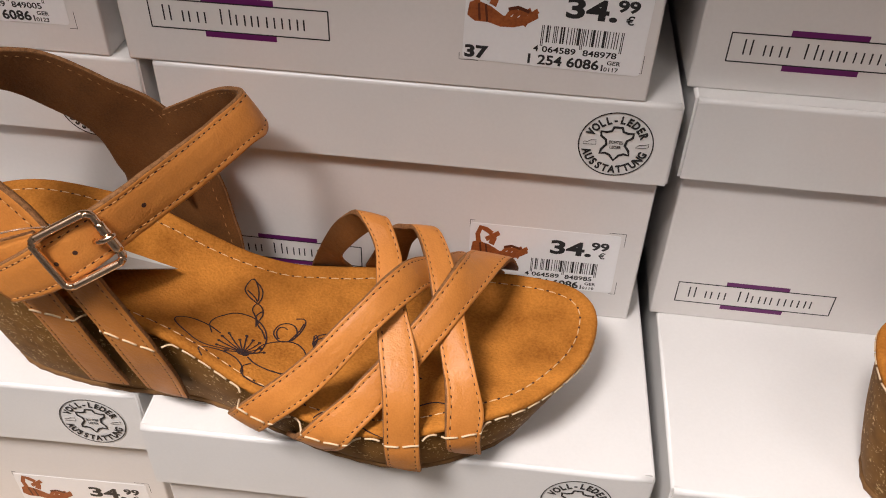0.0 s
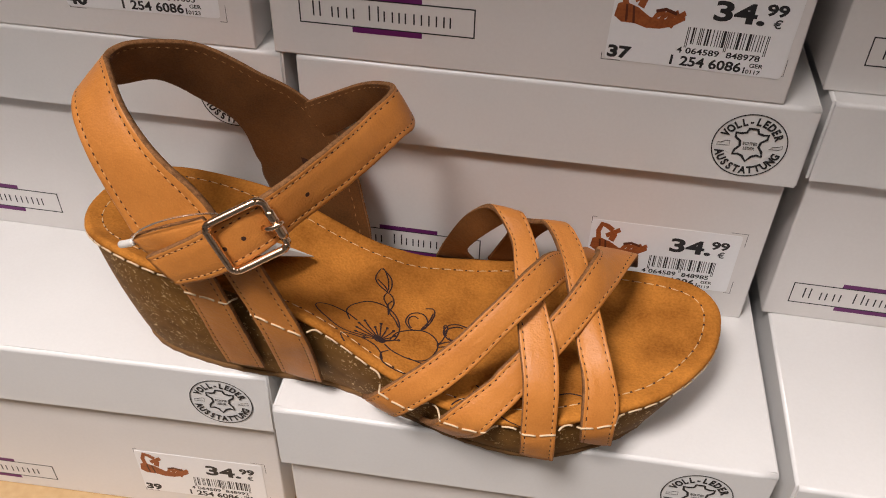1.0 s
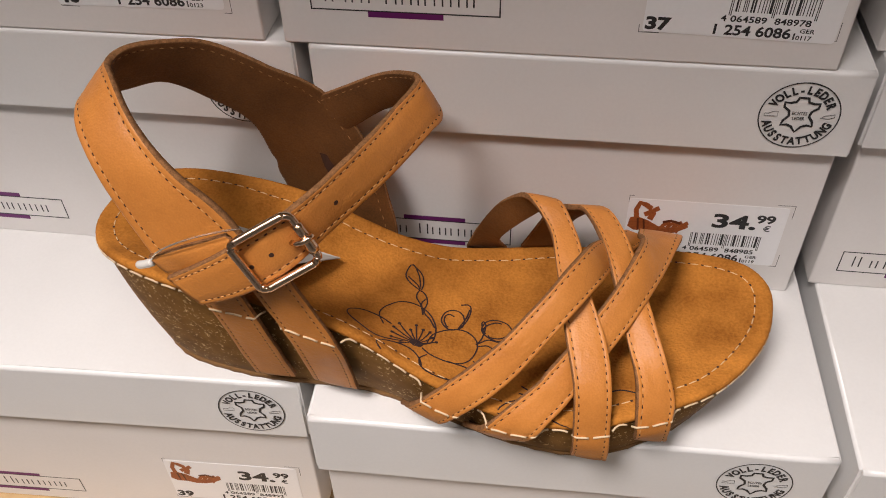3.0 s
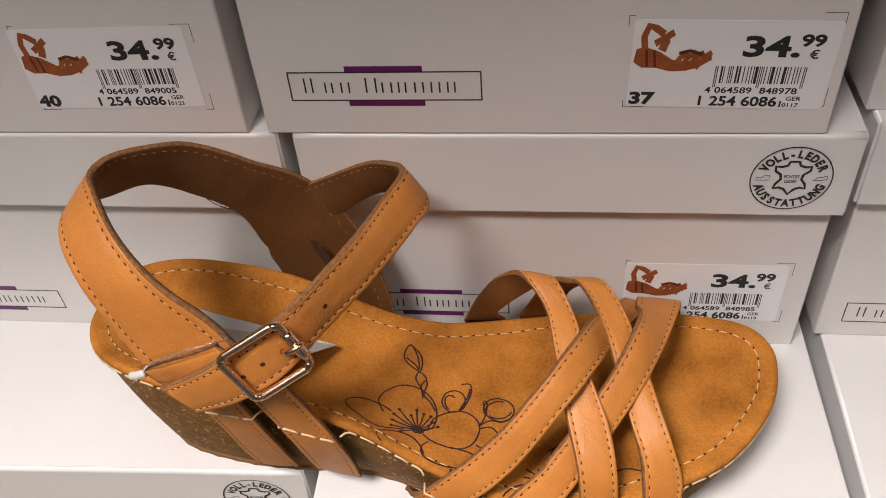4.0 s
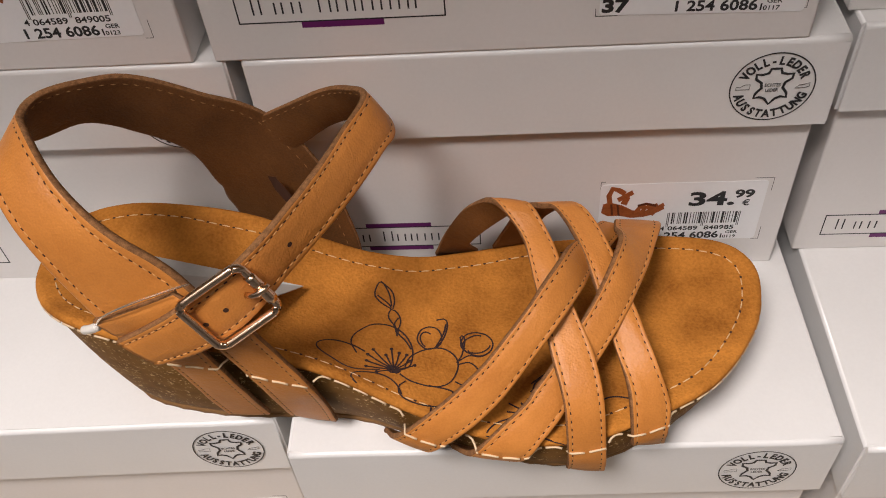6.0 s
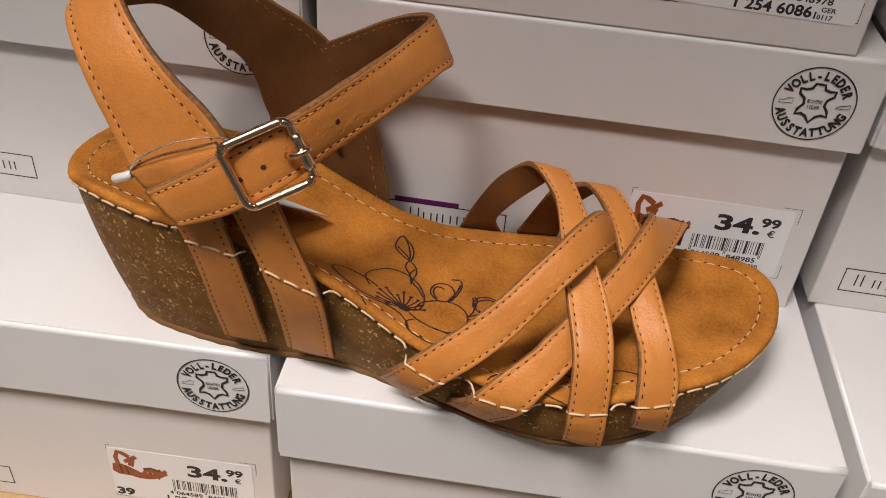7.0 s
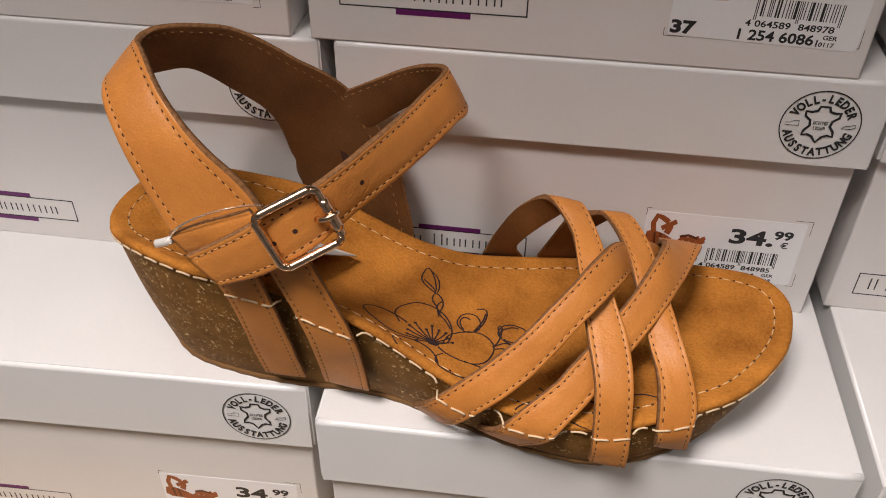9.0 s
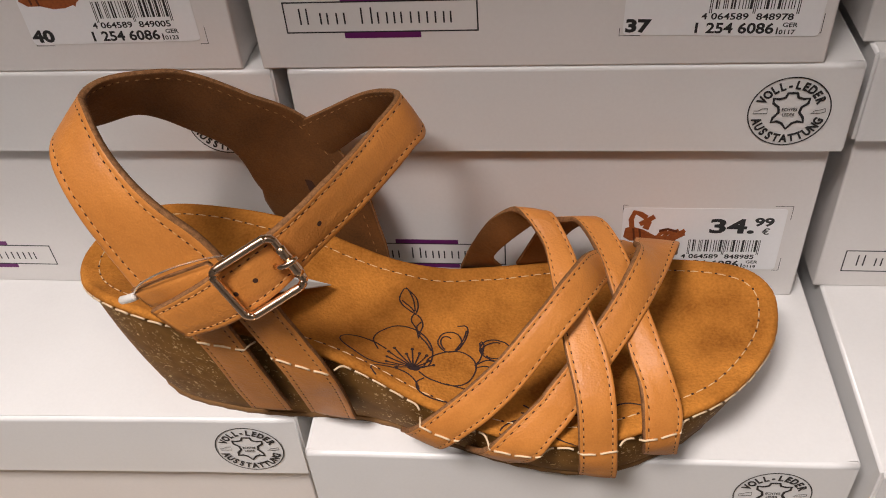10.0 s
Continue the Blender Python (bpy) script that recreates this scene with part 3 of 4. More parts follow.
def ribbon(pairs, thick=0.0021, n=64, core=(0.04, -0.045, 0.045)):
    """A leather strap between two edge curves, with rounded raw edges. Returns its mesh and a sampler on its outer face."""
    p = spline([(*[(a + b) / 2 for a, b in zip(l, r)], *[b - a for a, b in zip(l, r)]) for l, r in pairs], n)
    c, w = p[:, :3], p[:, 3:]
    t = unit(np.gradient(c, axis=0))
    nrm = unit(np.cross(t, w))
    if np.mean(np.sum(nrm * (c - np.array(core)), axis=1)) < 0:
        nrm = -nrm
    prof = [(-0.5, 0.55, 2), (-0.492, 0.85, 2), (-0.465, 1.0, 0), (-0.40, 1.02, 0), (-0.37, 0.93, 0), (-0.34, 1.03, 0), (-0.17, 1.1, 0), (0.0, 1.12, 0), (0.17, 1.1, 0), (0.34, 1.03, 0), (0.37, 0.93, 0), (0.40, 1.02, 0), (0.465, 1.0, 0), (0.492, 0.85, 2), (0.5, 0.55, 2),
            (0.495, 0.1, 1), (0.47, 0.0, 1), (0.0, 0.0, 1), (-0.47, 0.0, 1), (-0.495, 0.1, 2)]
    k = len(prof)
    wob = np.array([0.00035 * noise.noise(Vector((q[0] * 90, q[1] * 90, q[2] * 90))) for q in c])
    verts, faces, slots = [], [], []
    for i in range(n):
        for u, h, _ in prof:
            verts.append(c[i] + w[i] * (u + (wob[i] / 0.014 if abs(u) > 0.44 else 0)) + nrm[i] * thick * h)
    for i in range(n - 1):
        for j in range(k):
            m = (j + 1) % k
            faces.append((i * k + j, i * k + m, (i + 1) * k + m, (i + 1) * k + j))
            slots.append(prof[j][2])
    for o in (0, (n - 1) * k):
        faces.append(tuple(range(o, o + k)))
        slots.append(2)
    me = raw_mesh("strap", verts, faces, slots)
    bm = bmesh.new()
    bm.from_mesh(me)
    bmesh.ops.recalc_face_normals(bm, faces=bm.faces)
    bm.to_mesh(me)
    bm.free()

    def at(s, u):
        q = s * (n - 1)
        i = min(int(q), n - 2)
        f = q - i
        mixed = lambda a: a[i] * (1 - f) + a[i + 1] * f
        return mixed(c) + mixed(w) * u + unit(mixed(nrm)) * thick * 1.02, unit(mixed(w)), unit(mixed(nrm))

    def inside(s, u):
        p, side, nn = at(s, u)
        return p - nn * thick * 1.04, side, -nn

    length = float(np.sum(np.linalg.norm(np.diff(c, axis=0), axis=1)))
    return me, at, inside, length


def stitches(at, length, us=(-0.37, 0.37), s0=0.01, s1=0.99, pitch=0.0029, duty=0.55, ends=()):
    thread, holes = [], []
    count = max(2, int(length * (s1 - s0) / pitch))
    for u in us:
        for i in range(count):
            sa = s0 + (s1 - s0) * i / count
            sb = sa + (s1 - s0) / count * duty
            a, side, nn = at(sa, u + random.uniform(-0.006, 0.006))
            b, _, _ = at(sb, u + random.uniform(-0.006, 0.006))
            thread.append(dash(a - nn * 0.00018, b - nn * 0.00018, side, nn, 0.00052, 0.00034))
            # flat dark dash: needle hole and groove shade, both as colour
            h, _, _ = at(sb + (s1 - s0) / count * (1 - duty) * 0.5, u)
            d = (b - a) * 0.30
            holes.append(([h - d - side * 0.00026 - nn * 0.00008, h + d - side * 0.00026 - nn * 0.00008, h + d + side * 0.00026 - nn * 0.00008, h - d + side * 0.00026 - nn * 0.00008, h - nn * 0.00005], [(0, 1, 4), (1, 2, 4), (2, 3, 4), (3, 0, 4)]))
    for s in ends:
        for u in np.arange(-0.33, 0.3, 0.16):
            a, side, nn = at(s, u)
            b, _, _ = at(s, u + 0.1)
            thread.append(dash(a - nn * 0.00018, b - nn * 0.00018, unit(np.cross(side, nn)), nn, 0.0005, 0.00034))
    v1, f1 = join(thread)
    v2, f2 = join(holes)
    verts, faces = join([(v1, f1), (v2, f2)])
    return raw_mesh("stitching", verts, faces, [0] * len(f1) + [1] * len(f2), smooth=False)


def strap(parent, name, pairs, label="", thick=0.0021, n=64, sew=True, lined=False, core=(0.04, -0.045, 0.045), **kw):
    me, at, inside, length = ribbon(pairs, thick, n, core)
    ob = part(name, me, [LEATHER, LINING, RAW], parent, label)
    if sew:
        part("stitching", stitches(at, length, **kw), [THREAD, HOLE], ob)
        if lined:
            part("lining_stitching", stitches(inside, length, (-0.39,), 0.02, 0.98, 0.0034, 0.5), [LINING_THREAD, HOLE], ob)
    return ob, at


STRAPS = {
    "over_a": [((0.062, -0.016, 0.032), (0.079, -0.011, 0.028)), ((0.0696, -0.017, 0.0515), (0.0759, -0.0196, 0.0423)), ((0.0773, -0.0213, 0.0644), (0.0905, -0.0265, 0.0637)), ((0.086, -0.0291, 0.073), (0.099, -0.031, 0.0725)), ((0.0941, -0.0393, 0.07), (0.106, -0.0435, 0.068)), ((0.0985, -0.053, 0.0655), (0.1107, -0.0625, 0.0632)), ((0.103, -0.0771, 0.0556), (0.1178, -0.0798, 0.0529)), ((0.1073, -0.0936, 0.0445), (0.1205, -0.0923, 0.0427)), ((0.1088, -0.0997, 0.0253), (0.1218, -0.0988, 0.0252)), ((0.1092, -0.0964, 0.0118), (0.1225, -0.0976, 0.012))],
    "over_b": [((0.085, -0.012, 0.031), (0.101, -0.007, 0.028)), ((0.096, -0.0142, 0.054), (0.1055, -0.0095, 0.0455)), ((0.1034, -0.0211, 0.0619), (0.1155, -0.021, 0.0625)), ((0.1089, -0.0262, 0.0647), (0.123, -0.0335, 0.0635)), ((0.1165, -0.047, 0.063), (0.1301, -0.0536, 0.0568)), ((0.1252, -0.0719, 0.0485), (0.1384, -0.077, 0.0481)), ((0.1288, -0.0871, 0.0422), (0.143, -0.0872, 0.0343)), ((0.1301, -0.0951, 0.0272), (0.1425, -0.0914, 0.0269)), ((0.1313, -0.0899, 0.0163), (0.1437, -0.0886, 0.0151))],
    "cross_a": [((0.0445, -0.0825, 0.014), (0.0575, -0.0840, 0.007)), ((0.054, -0.0954, 0.0333), (0.0653, -0.0976, 0.0261)), ((0.0776, -0.0881, 0.0538), (0.0842, -0.0936, 0.0434)), ((0.0924, -0.0772, 0.0676), (0.1031, -0.0783, 0.0619)), ((0.1052, -0.06, 0.0748), (0.1135, -0.0623, 0.0643)), ((0.1105, -0.047, 0.0695), (0.118, -0.05, 0.059)), ((0.116, -0.034, 0.0585), (0.125, -0.037, 0.054)), ((0.126, -0.014, 0.045), (0.136, -0.015, 0.041)), ((0.132, -0.006, 0.03), (0.145, -0.006, 0.029))],
    "cross_b": [((0.069, -0.0885, 0.0125), (0.086, -0.0905, 0.008)), ((0.0779, -0.0991, 0.0274), (0.0961, -0.1009, 0.0265)), ((0.094, -0.0919, 0.0429), (0.1054, -0.0942, 0.0365)), ((0.0984, -0.0876, 0.0463), (0.1128, -0.0848, 0.0421)), ((0.1157, -0.0679, 0.0602), (0.1242, -0.0721, 0.0519)), ((0.1274, -0.0462, 0.0692), (0.1346, -0.054, 0.0574)), ((0.129, -0.0285, 0.057), (0.1455, -0.0285, 0.0545)), ((0.131, -0.0165, 0.048), (0.1485, -0.0145, 0.044)), ((0.133, -0.005, 0.032), (0.151, -0.003, 0.03))],
}
ANKLE = [((-0.0255, -0.0955, 0.0875), (-0.0155, -0.0965, 0.077)), ((-0.008, -0.097, 0.0998), (0.0005, -0.0975, 0.085)), ((0.008, -0.0945, 0.1108), (0.015, -0.0945, 0.0945)), ((0.0205, -0.0847, 0.1171), (0.0255, -0.0811, 0.0998)), ((0.0333, -0.065, 0.1217), (0.04, -0.0626, 0.1059)), ((0.0403, -0.0468, 0.1224), (0.0513, -0.0423, 0.1099)), ((0.0462, -0.0329, 0.1253), (0.0539, -0.0321, 0.1095)), ((0.0405, -0.0255, 0.1222), (0.0485, -0.0215, 0.1075)), ((0.03, -0.018, 0.116), (0.032, -0.0145, 0.0995)), ((0.008, -0.0125, 0.103), (0.014, -0.012, 0.086)), ((-0.002, -0.0108, 0.098), (0.003, -0.0105, 0.082))]
HEEL = [((0.004, -0.088, 0.088), (-0.018, -0.089, 0.074)), ((-0.0032, -0.086, 0.1051), (-0.031, -0.089, 0.0885)), ((-0.0192, -0.0831, 0.121), (-0.041, -0.0845, 0.106)), ((-0.0322, -0.0744, 0.1308), (-0.0495, -0.078, 0.12)), ((-0.0418, -0.0625, 0.1375), (-0.0565, -0.067, 0.1255)), ((-0.049, -0.051, 0.1368), (-0.0605, -0.052, 0.123)), ((-0.0468, -0.0425, 0.1372), (-0.0548, -0.0405, 0.1188)), ((-0.0397, -0.0352, 0.1352), (-0.0444, -0.0315, 0.1171)), ((-0.0264, -0.0256, 0.13), (-0.0348, -0.0229, 0.1064)), ((-0.008, -0.0186, 0.1166), (-0.0212, -0.0175, 0.0925)), ((0.008, -0.012, 0.103), (-0.0163, -0.0132, 0.0726)), ((0.024, -0.0135, 0.078), (-0.0162, -0.0099, 0.0605)), ((0.032, -0.0175, 0.048), (-0.012, -0.0095, 0.044)), ((0.034, -0.02, 0.028), (-0.01, -0.013, 0.028))]
LEG_A = [((-0.024, -0.0895, 0.080), (-0.006, -0.0895, 0.078)), ((-0.0185, -0.0860, 0.0595), (-0.002, -0.0860, 0.0550)), ((-0.017, -0.0800, 0.035), (0.000, -0.0805, 0.033)), ((-0.016, -0.0735, 0.0130), (0.001, -0.0745, 0.0135))]
LEG_B = [((-0.006, -0.0900, 0.092), (0.012, -0.0900, 0.088)), ((0.006, -0.0865, 0.053), (0.0245, -0.0865, 0.0485)), ((0.008, -0.0805, 0.030), (0.026, -0.0815, 0.030)), ((0.008, -0.0740, 0.0125), (0.027, -0.0785, 0.0145))]
BUCKLE = (0.0110, -0.0909, 0.1003)


def rim_seam(parent):
    """Thick cream thread along the foot of the suede edge, lying on every strap that it crosses."""
    pieces = []
    for pairs in (*STRAPS.values(), LEG_A, LEG_B):
        me = ribbon(pairs)[0]
        pieces.append(([np.array(v.co) for v in me.vertices], [tuple(p.vertices) for p in me.polygons]))
        bpy.data.meshes.remove(me)
    tree = BVHTree.FromPolygons(*join(pieces))
    path = rim + rim_out * 0.0010 + np.array([0, 0, -0.0033])
    ring = spline(path, 460, closed=True)
    t = unit(np.roll(ring, -1, 0) - np.roll(ring, 1, 0))
    out = unit(np.stack([t[:, 1], -t[:, 0], np.zeros(460)], 1))
    lift = np.zeros(460)
    for i in range(460):
        if ring[i, 1] < -0.05:
            hit = tree.ray_cast(Vector(ring[i] + out[i] * 0.016), Vector(-out[i]), 0.016)[0]
            if hit:
                lift[i] = float(np.dot(np.array(hit) - ring[i], out[i])) + 0.0003
    for _ in range(3):
        lift = np.maximum(lift, (np.roll(lift, 1) + lift + np.roll(lift, -1)) / 3)
    ring = ring + out * lift[:, None]
    thread = []
    for i in range(0, 460, 5):
        q = [ring[(i + k) % 460] for k in range(5)]
        slip = random.uniform(-0.00035, 0.00035)
        q = [v + np.array([0, 0, slip + 0.0003 * math.sin(math.pi * k / 4)]) for k, v in enumerate(q)]
        thread.append(tube(q, 0.00040, 6))
    return part("edge_seam", raw_mesh("edge_seam", *join(thread)), CREAM, parent, "thick cream hand-stitched edge seam")


def bed_seam(parent, tree):
    near = np.exp(-((rim[:, 0] - 0.045) / 0.045) ** 2) * (rim[:, 1] < -0.06)
    inner = rim - rim_out * (0.0060 - 0.0028 * near)[:, None]
    ring = spline(inner, 560, closed=True)
    thread, holes = [], []
    for i in range(0, 560, 5):
        pts = []
        for k in (0, 3):
            q = ring[(i + k) % 560]
            hit = tree.ray_cast(Vector((q[0], q[1], 0.2)), Vector((0, 0, -1)))[0]
            pts.append(np.array(hit) if hit else q)
        a, b = pts
        t = unit(b - a)
        thread.append(dash(a, b, np.array([-t[1], t[0], 0]), np.array([0, 0, 1.0]), 0.00048, 0.0003))
        h = b + t * 0.0006
        s = np.array([-t[1], t[0], 0]) * 0.0004
        holes.append(([h - t * 0.0005 - s + [0, 0, 0.0001], h + t * 0.0005 - s + [0, 0, 0.0001], h + t * 0.0005 + s + [0, 0, 0.0001], h - t * 0.0005 + s + [0, 0, 0.0001]], [(0, 1, 2, 3)]))
    v1, f1 = join(thread)
    v2, f2 = join(holes)
    verts, faces = join([(v1, f1), (v2, f2)])
    return part("stitching", raw_mesh("stitching", verts, faces, [0] * len(f1) + [1] * len(f2), smooth=False), [BED_THREAD, HOLE], parent, "pale stitching round the suede bed")


def blossom(parent, tree):
    """Line drawing of a blossom with buds and leaves, printed on the suede."""
    lines = []

    def arc(cx, cy, rx, ry, rot=0, a0=0, a1=360, wob=0.06, n=40):
        seed = random.random() * 50
        pts = []
        for a in np.radians(np.linspace(a0, a1, n)):
            k = 1 + wob * noise.noise(Vector((math.cos(a) * 1.4 + seed, math.sin(a) * 1.4, seed)))
            x, y = rx * k * math.cos(a), ry * k * math.sin(a)
            c, s = math.cos(radians(rot)), math.sin(radians(rot))
            pts.append((cx + c * x - s * y, cy + s * x + c * y))
        lines.append(pts)

    def line(*pts, n=14):
        lines.append([tuple(q) for q in spline([(x, y, 0) for x, y in pts], n)[:, :2]])

    # in millimetres from the heart of the blossom, x towards the toe, y towards the inner side
    line((-10, 8.5), (-15, 11.5), (-21, 12.5), (-26, 10), (-26.5, 6), (-22, 1.5), (-15, -3), (-5, -1), n=26)
    line((-13, 7), (-15, 13), (-13, 19), (-7, 24), (0, 24), (5, 20), (7.5, 12), (6, 3), (2, 0), n=30)
    line((4, 2), (6.5, 8), (12.5, 12), (19, 12.5), (23.5, 8), (23.7, 2), (20, -5), (14, -7.5), (6, -5.5), (2, -2), n=32)
    line((4, -5.5), (1.2, -9), (2, -14), (8, -17), (16, -17), (21, -13), (20, -9), (12, -7), n=26)
    line((-13, -11), (-15, -8), (-13, -5), (-7, -3.5), (-2, -5), (1, -9), (2, -13), n=18)
    arc(14.5, 18.0, 4.6, 5.8, -14)
    arc(13.6, 17.0, 2.6, 4.2, 10, 40, 230)
    line((17, 13.5), (20, 18), (22, 24), (21.5, 28), (18, 27.5))
    line((16.5, 13.5), (20, 20), (21.5, 25))
    arc(32.5, 14.5, 6.2, 6.0, -10)
    arc(31.0, 15.5, 5.0, 2.6, 35, 10, 200)
    arc(33.0, 12.5, 4.4, 2.4, 20, 170, 350)
    line((23.5, 5), (26, 9), (28, 17), (26.5, 19), (26.5, 13))
    line((24, 5.5), (28.5, 8.5), (33, 8), (37, 10))
    line((24, 4), (28.5, 5), (31.5, 1), (32, -4))
    line((7, 12), (5, 17), (2.5, 21), (4, 26), (3.5, 31), (1, 34), (-0.5, 29), (1.5, 24), (2.2, 19), n=22)
    line((1, 34), (-3.2, 38), (-5, 43), (-2.2, 50), (0.5, 44), (1.2, 36), n=18)
    line((-2.2, 50), (1.8, 45), (2.4, 39), (1.4, 34), n=12)
    line((-4, 42), (-0.5, 38), (1, 35))
    line((3.4, 29), (1.6, 25), (2.8, 21))
    line((22, -4.5), (24.5, -6), (27, -4), (24, -7.5), (22.5, -10))
    line((12, -18), (11.5, -22), (13, -25))
    for a in np.linspace(20, 200, 11):
        r = random.uniform(6, 11.5)
        e = (r * math.cos(radians(a)), r * 1.15 * math.sin(radians(a)))
        line((0.8 * math.cos(radians(a)), 0.8 * math.sin(radians(a))), (e[0] * 0.6, e[1] * 0.55), e, n=6)
        arc(*e, 0.45, 0.45, 0, 0, 360, 0, 8)
    for _ in range(9):
        a = random.uniform(0, 360)
        arc(1.4 * math.cos(radians(a)), 1.1 * math.sin(radians(a)), 0.9, 0.8, 0, 0, 360, 0.2, 10)
    # the second blossom, half under the straps
    for a in np.linspace(30, 330, 12):
        r = random.uniform(5, 9)
        line((47, -22), (47 + r * math.cos(radians(a)), -22 + r * math.sin(radians(a))), n=5)
    arc(38, -30, 9, 6, 30)
    arc(57, -30, 9, 7, -20)
    arc(58, -12, 8, 7, 10)
    line((50, -8), (58, -2), (62, 4), (60, -4), (55, -7))
    line((49, -12), (57, -6), (66, -1), (72, -5))
    line((70, -22), (78, -20), (88, -24), (94, -22))
    pieces = []
    for pts in lines:
        up = []
        for x, y in pts:
            y = y if y < 26 else 26 + (y - 26) * 0.85
            x, y = x * 0.99 - y * 0.13, x * 0.13 + y * 0.99
            hit = tree.ray_cast(Vector((0.0498 + x * 0.00095, -0.0735 + y * 0.00088, 0.2)), Vector((0, 0, -1)))
            if hit[0]:
                up.append(np.array(hit[0]) + np.array([0, 0, 0.00012]))
        if len(up) > 2:
            up = np.array(up)
            t = unit(np.gradient(up, axis=0))
            s = np.stack([-t[:, 1], t[:, 0], np.zeros(len(t))], 1) * 0.00031
            k = len(up)
            pieces.append((list(up - s) + list(up + s), [(i, i + 1, k + i + 1, k + i) for i in range(k - 1)]))
    return part("blossom_print", raw_mesh("blossom_print", *join(pieces), smooth=False), BURNT, parent, "dark line drawing of a blossom")


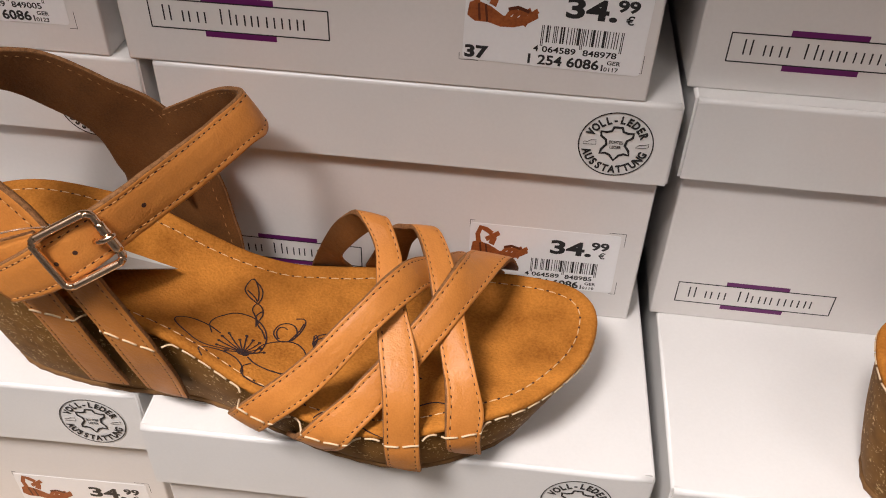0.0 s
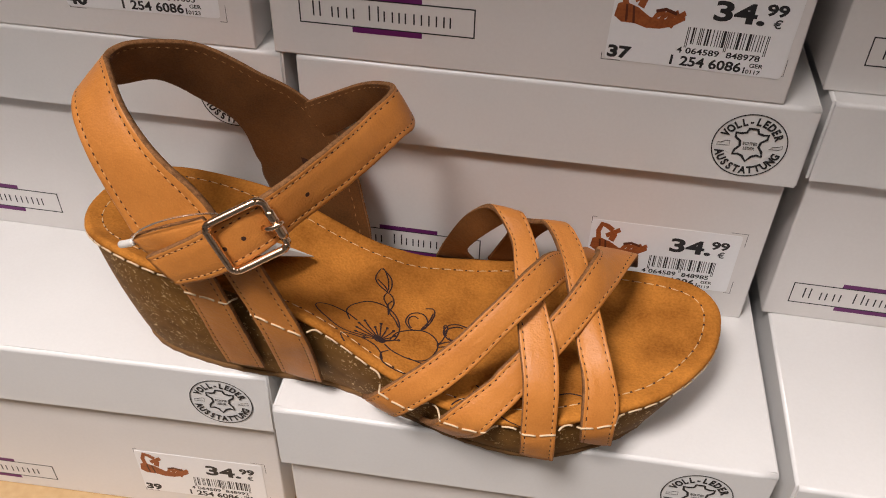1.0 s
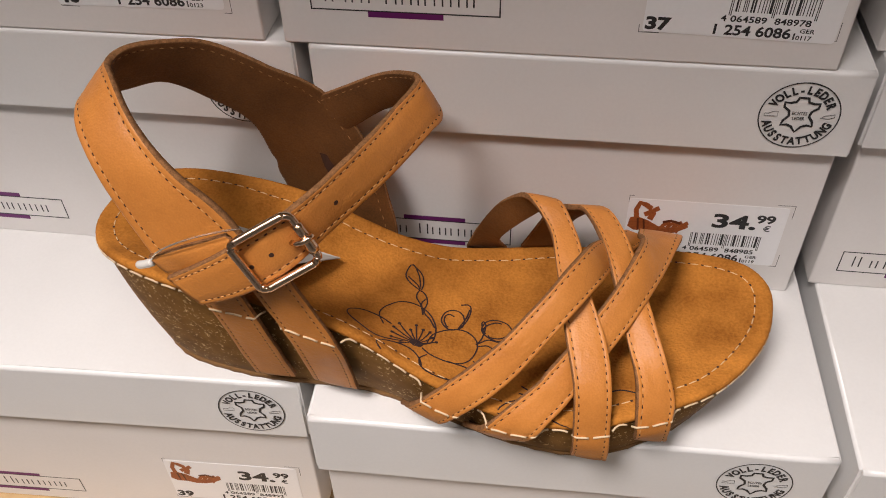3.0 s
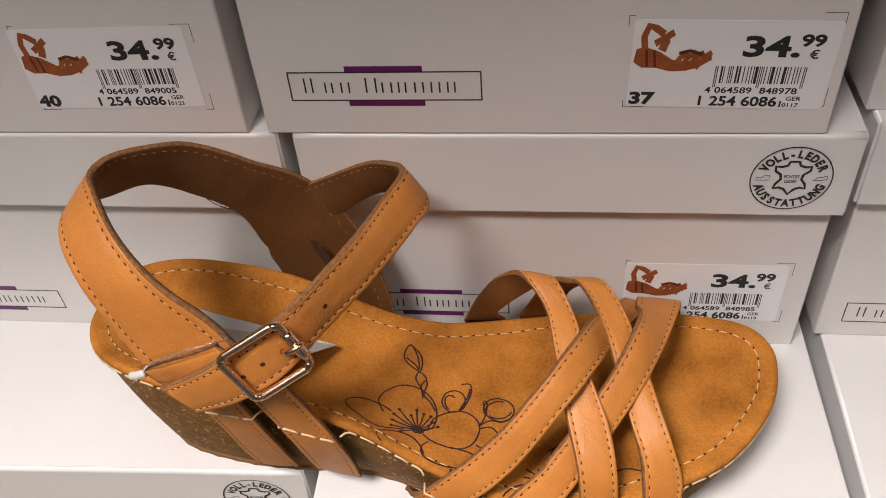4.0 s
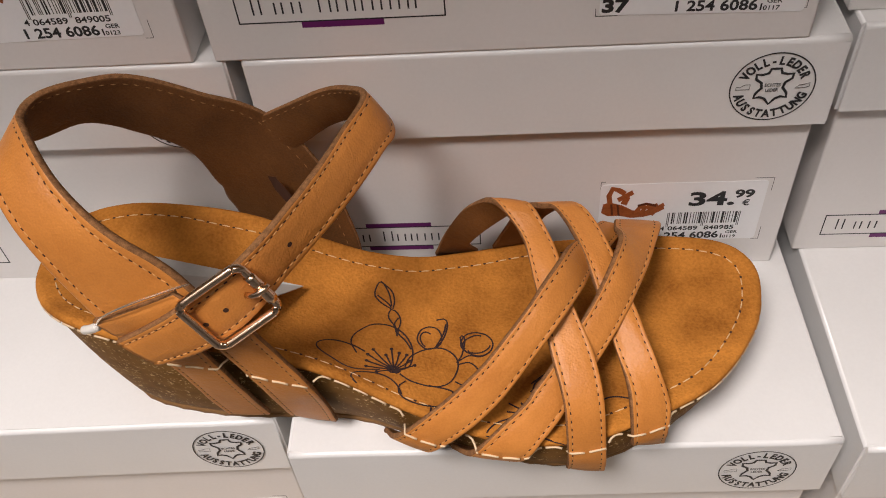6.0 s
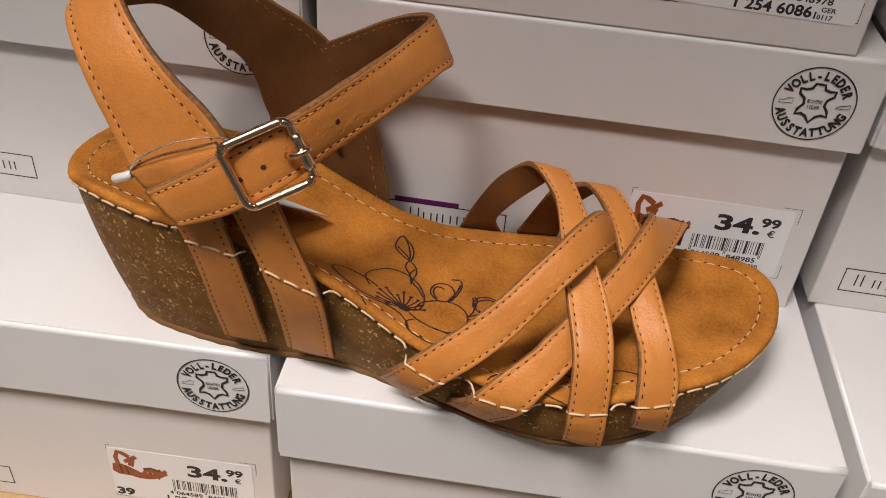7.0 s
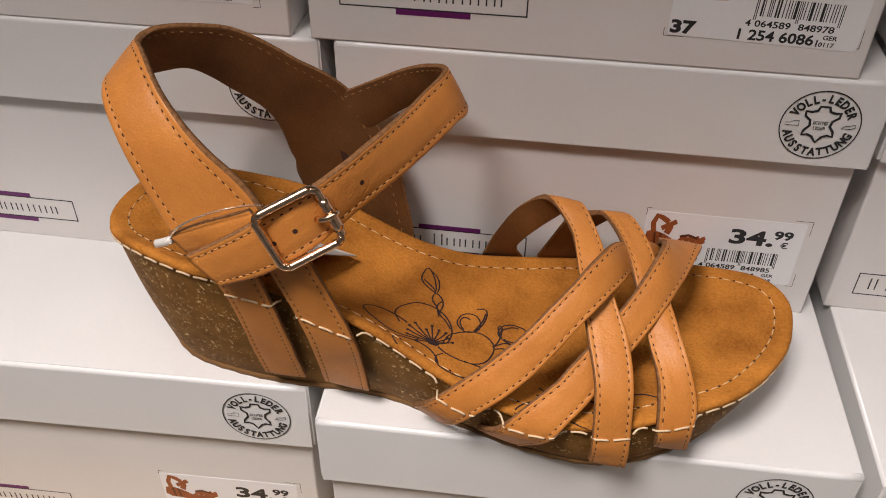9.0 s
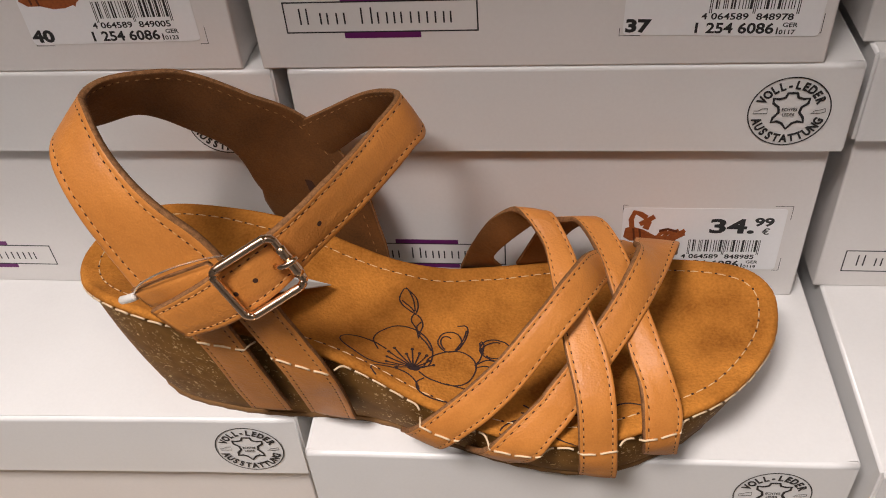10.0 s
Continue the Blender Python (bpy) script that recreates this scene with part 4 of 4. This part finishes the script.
def wedge_sandal():
    ob = tagged(new("wedge_sandal"), "tan leather wedge sandal with cork sole and blossom print", "sandal", "wedge sandals on the boxes")
    bed_me = footbed_mesh()
    bm = bmesh.new()
    bm.from_mesh(bed_me)
    tree = BVHTree.FromBMesh(bm)
    bm.free()
    part("outsole", outsole_mesh(), RUBBER, ob, "thin ribbed brown rubber outsole")
    part("cork_wedge", sole_mesh(), CORK, ob, "brown cork wedge with pale flecks")
    bed = part("footbed", bed_me, SUEDE, ob, "ochre suede footbed with rolled edge")
    bed_seam(bed, tree)
    blossom(bed, tree)
    rim_seam(ob)
    for name in ("over_a", "over_b", "cross_a", "cross_b"):
        strap(ob, "toe_strap", STRAPS[name], ends=(0.02, 0.98) if name.startswith("over") else (0.02,))
    strap(ob, "side_strap", LEG_A, n=40, ends=(0.965,))
    strap(ob, "side_strap", LEG_B, n=40, ends=(0.965,))
    strap(ob, "heel_strap", HEEL, "wide heel strap with dark brown lining", 0.0026, 110, lined=True, core=(-0.005, -0.05, 0.08))
    ankle, at = strap(ob, "ankle_strap", ANKLE, "buckled ankle strap", 0.0022, 110, lined=True, core=(0.0, -0.05, 0.08), ends=(0.012,))
    # punched holes
    for s in (0.166, 0.207, 0.345):
        c, w, nn = at(s, 0.02)
        d = np.cross(w, nn)
        ring = [c + nn * 0.0003 + 0.00085 * (math.cos(a) * w + math.sin(a) * d) for a in np.linspace(0, 2 * math.pi, 12, endpoint=False)]
        part("punched_hole", raw_mesh("punched_hole", ring, [tuple(range(12))], smooth=False), HOLE, ankle)
    # leather piece that holds the buckle
    strap(ob, "buckle_tab", [((-0.032, -0.0915, 0.0925), (-0.026, -0.0925, 0.0855)), ((-0.020, -0.0945, 0.1000), (-0.012, -0.0945, 0.0905)), ((-0.004, -0.0925, 0.1055), (0.004, -0.0930, 0.0960))], "", 0.0018, 24, sew=False)
    # buckle
    mid = np.array(BUCKLE)
    place = min(np.linspace(0.1, 0.35, 60), key=lambda q: np.linalg.norm(at(q, 0)[0] - mid))
    c, wide, face = at(place, 0.0)
    along = unit(np.cross(wide, face))
    if along[0] < 0:
        along = -along
    c = c + face * 0.0016
    bk = [c - along * 0.0104 - wide * 0.0102 - face * 0.0006, c + along * 0.0104 - wide * 0.0102 - face * 0.0006, c + along * 0.0104 + wide * 0.0102 - face * 0.0006, c - along * 0.0104 + wide * 0.0102 - face * 0.0006]
    loop = []
    for i in range(4):
        q, a, b = bk[i], bk[i - 1], bk[(i + 1) % 4]
        pa, pb = q + unit(a - q) * 0.0032, q + unit(b - q) * 0.0032
        for f in np.linspace(0, 1, 7):
            loop.append((1 - f) ** 2 * pa + 2 * f * (1 - f) * q + f * f * pb)
    dense = spline(loop, 120, closed=True)
    buckle = part("buckle", raw_mesh("buckle", *tube(dense, 0.00135, 10, True)), METAL, ob, "polished pale gold buckle")
    m = (bk[1] + bk[2]) / 2
    across = unit((bk[0] + bk[3]) / 2 - m)
    part("roller", raw_mesh("roller", *tube([bk[1] * (1 - f) + bk[2] * f for f in np.linspace(0.24, 0.80, 8)], 0.0018, 12)), METAL, buckle)
    part("prong", raw_mesh("prong", *tube([m + across * s + face * h for s, h in ((0.0045, -0.0004), (0.003, 0.0014), (0.0012, 0.0022), (-0.0008, 0.0022), (-0.0026, 0.0014))], 0.0010, 8)), METAL, buckle)
    # swing tag under the ankle strap
    card = [(-0.040, -0.078, 0.0830), (-0.048, -0.046, 0.0620), (-0.0388, -0.0385, 0.0605), (0.0163, -0.046, 0.0505), (0.003, -0.079, 0.0775)]
    up = np.array([0, 0, 0.0004])
    v = [np.array(q) for q in card] + [np.array(q) + up for q in card]
    k = len(card)
    part("swing_tag", raw_mesh("swing_tag", v, [tuple(range(k)), tuple(range(2 * k - 1, k - 1, -1))] + [(i, k + i, k + (i + 1) % k, (i + 1) % k) for i in range(k)], smooth=False), CARD, ob, "grey-white card tag")
    # slit where the two far straps part
    slit = [(0.0045, -0.0172, 0.0790), (0.0072, -0.0172, 0.0782), (0.0112, -0.0178, 0.0700), (0.0125, -0.0182, 0.0630), (0.0098, -0.0178, 0.0640), (0.0058, -0.0172, 0.0720)]
    part("slit", raw_mesh("slit", slit, [tuple(range(6))], smooth=False), HOLE, ob, "dark slit in the heel strap")
    loop = spline([(-0.0330, -0.0925, 0.0893), (-0.026, -0.0960, 0.0985), (-0.015, -0.0975, 0.1058), (-0.005, -0.0950, 0.1078), (0.000, -0.0900, 0.1050)], 30)
    tie = part("tag_fastener", raw_mesh("tag_fastener", *tube(loop, 0.00032, 7)), NYLON, ob, "clear nylon tag fastener")
    part("fastener_end", raw_mesh("fastener_end", *tube(spline([(-0.0375, -0.0918, 0.0868), (-0.0345, -0.0928, 0.0885), (-0.0315, -0.0930, 0.0900)], 10), 0.0014, 10)), MILKY, tie)
    return ob


sandal = wedge_sandal()
twin = copy_thing(sandal, pose(0.3565, -0.028, 0))
tagged(twin, "tan leather wedge sandal of the same kind on the next box")
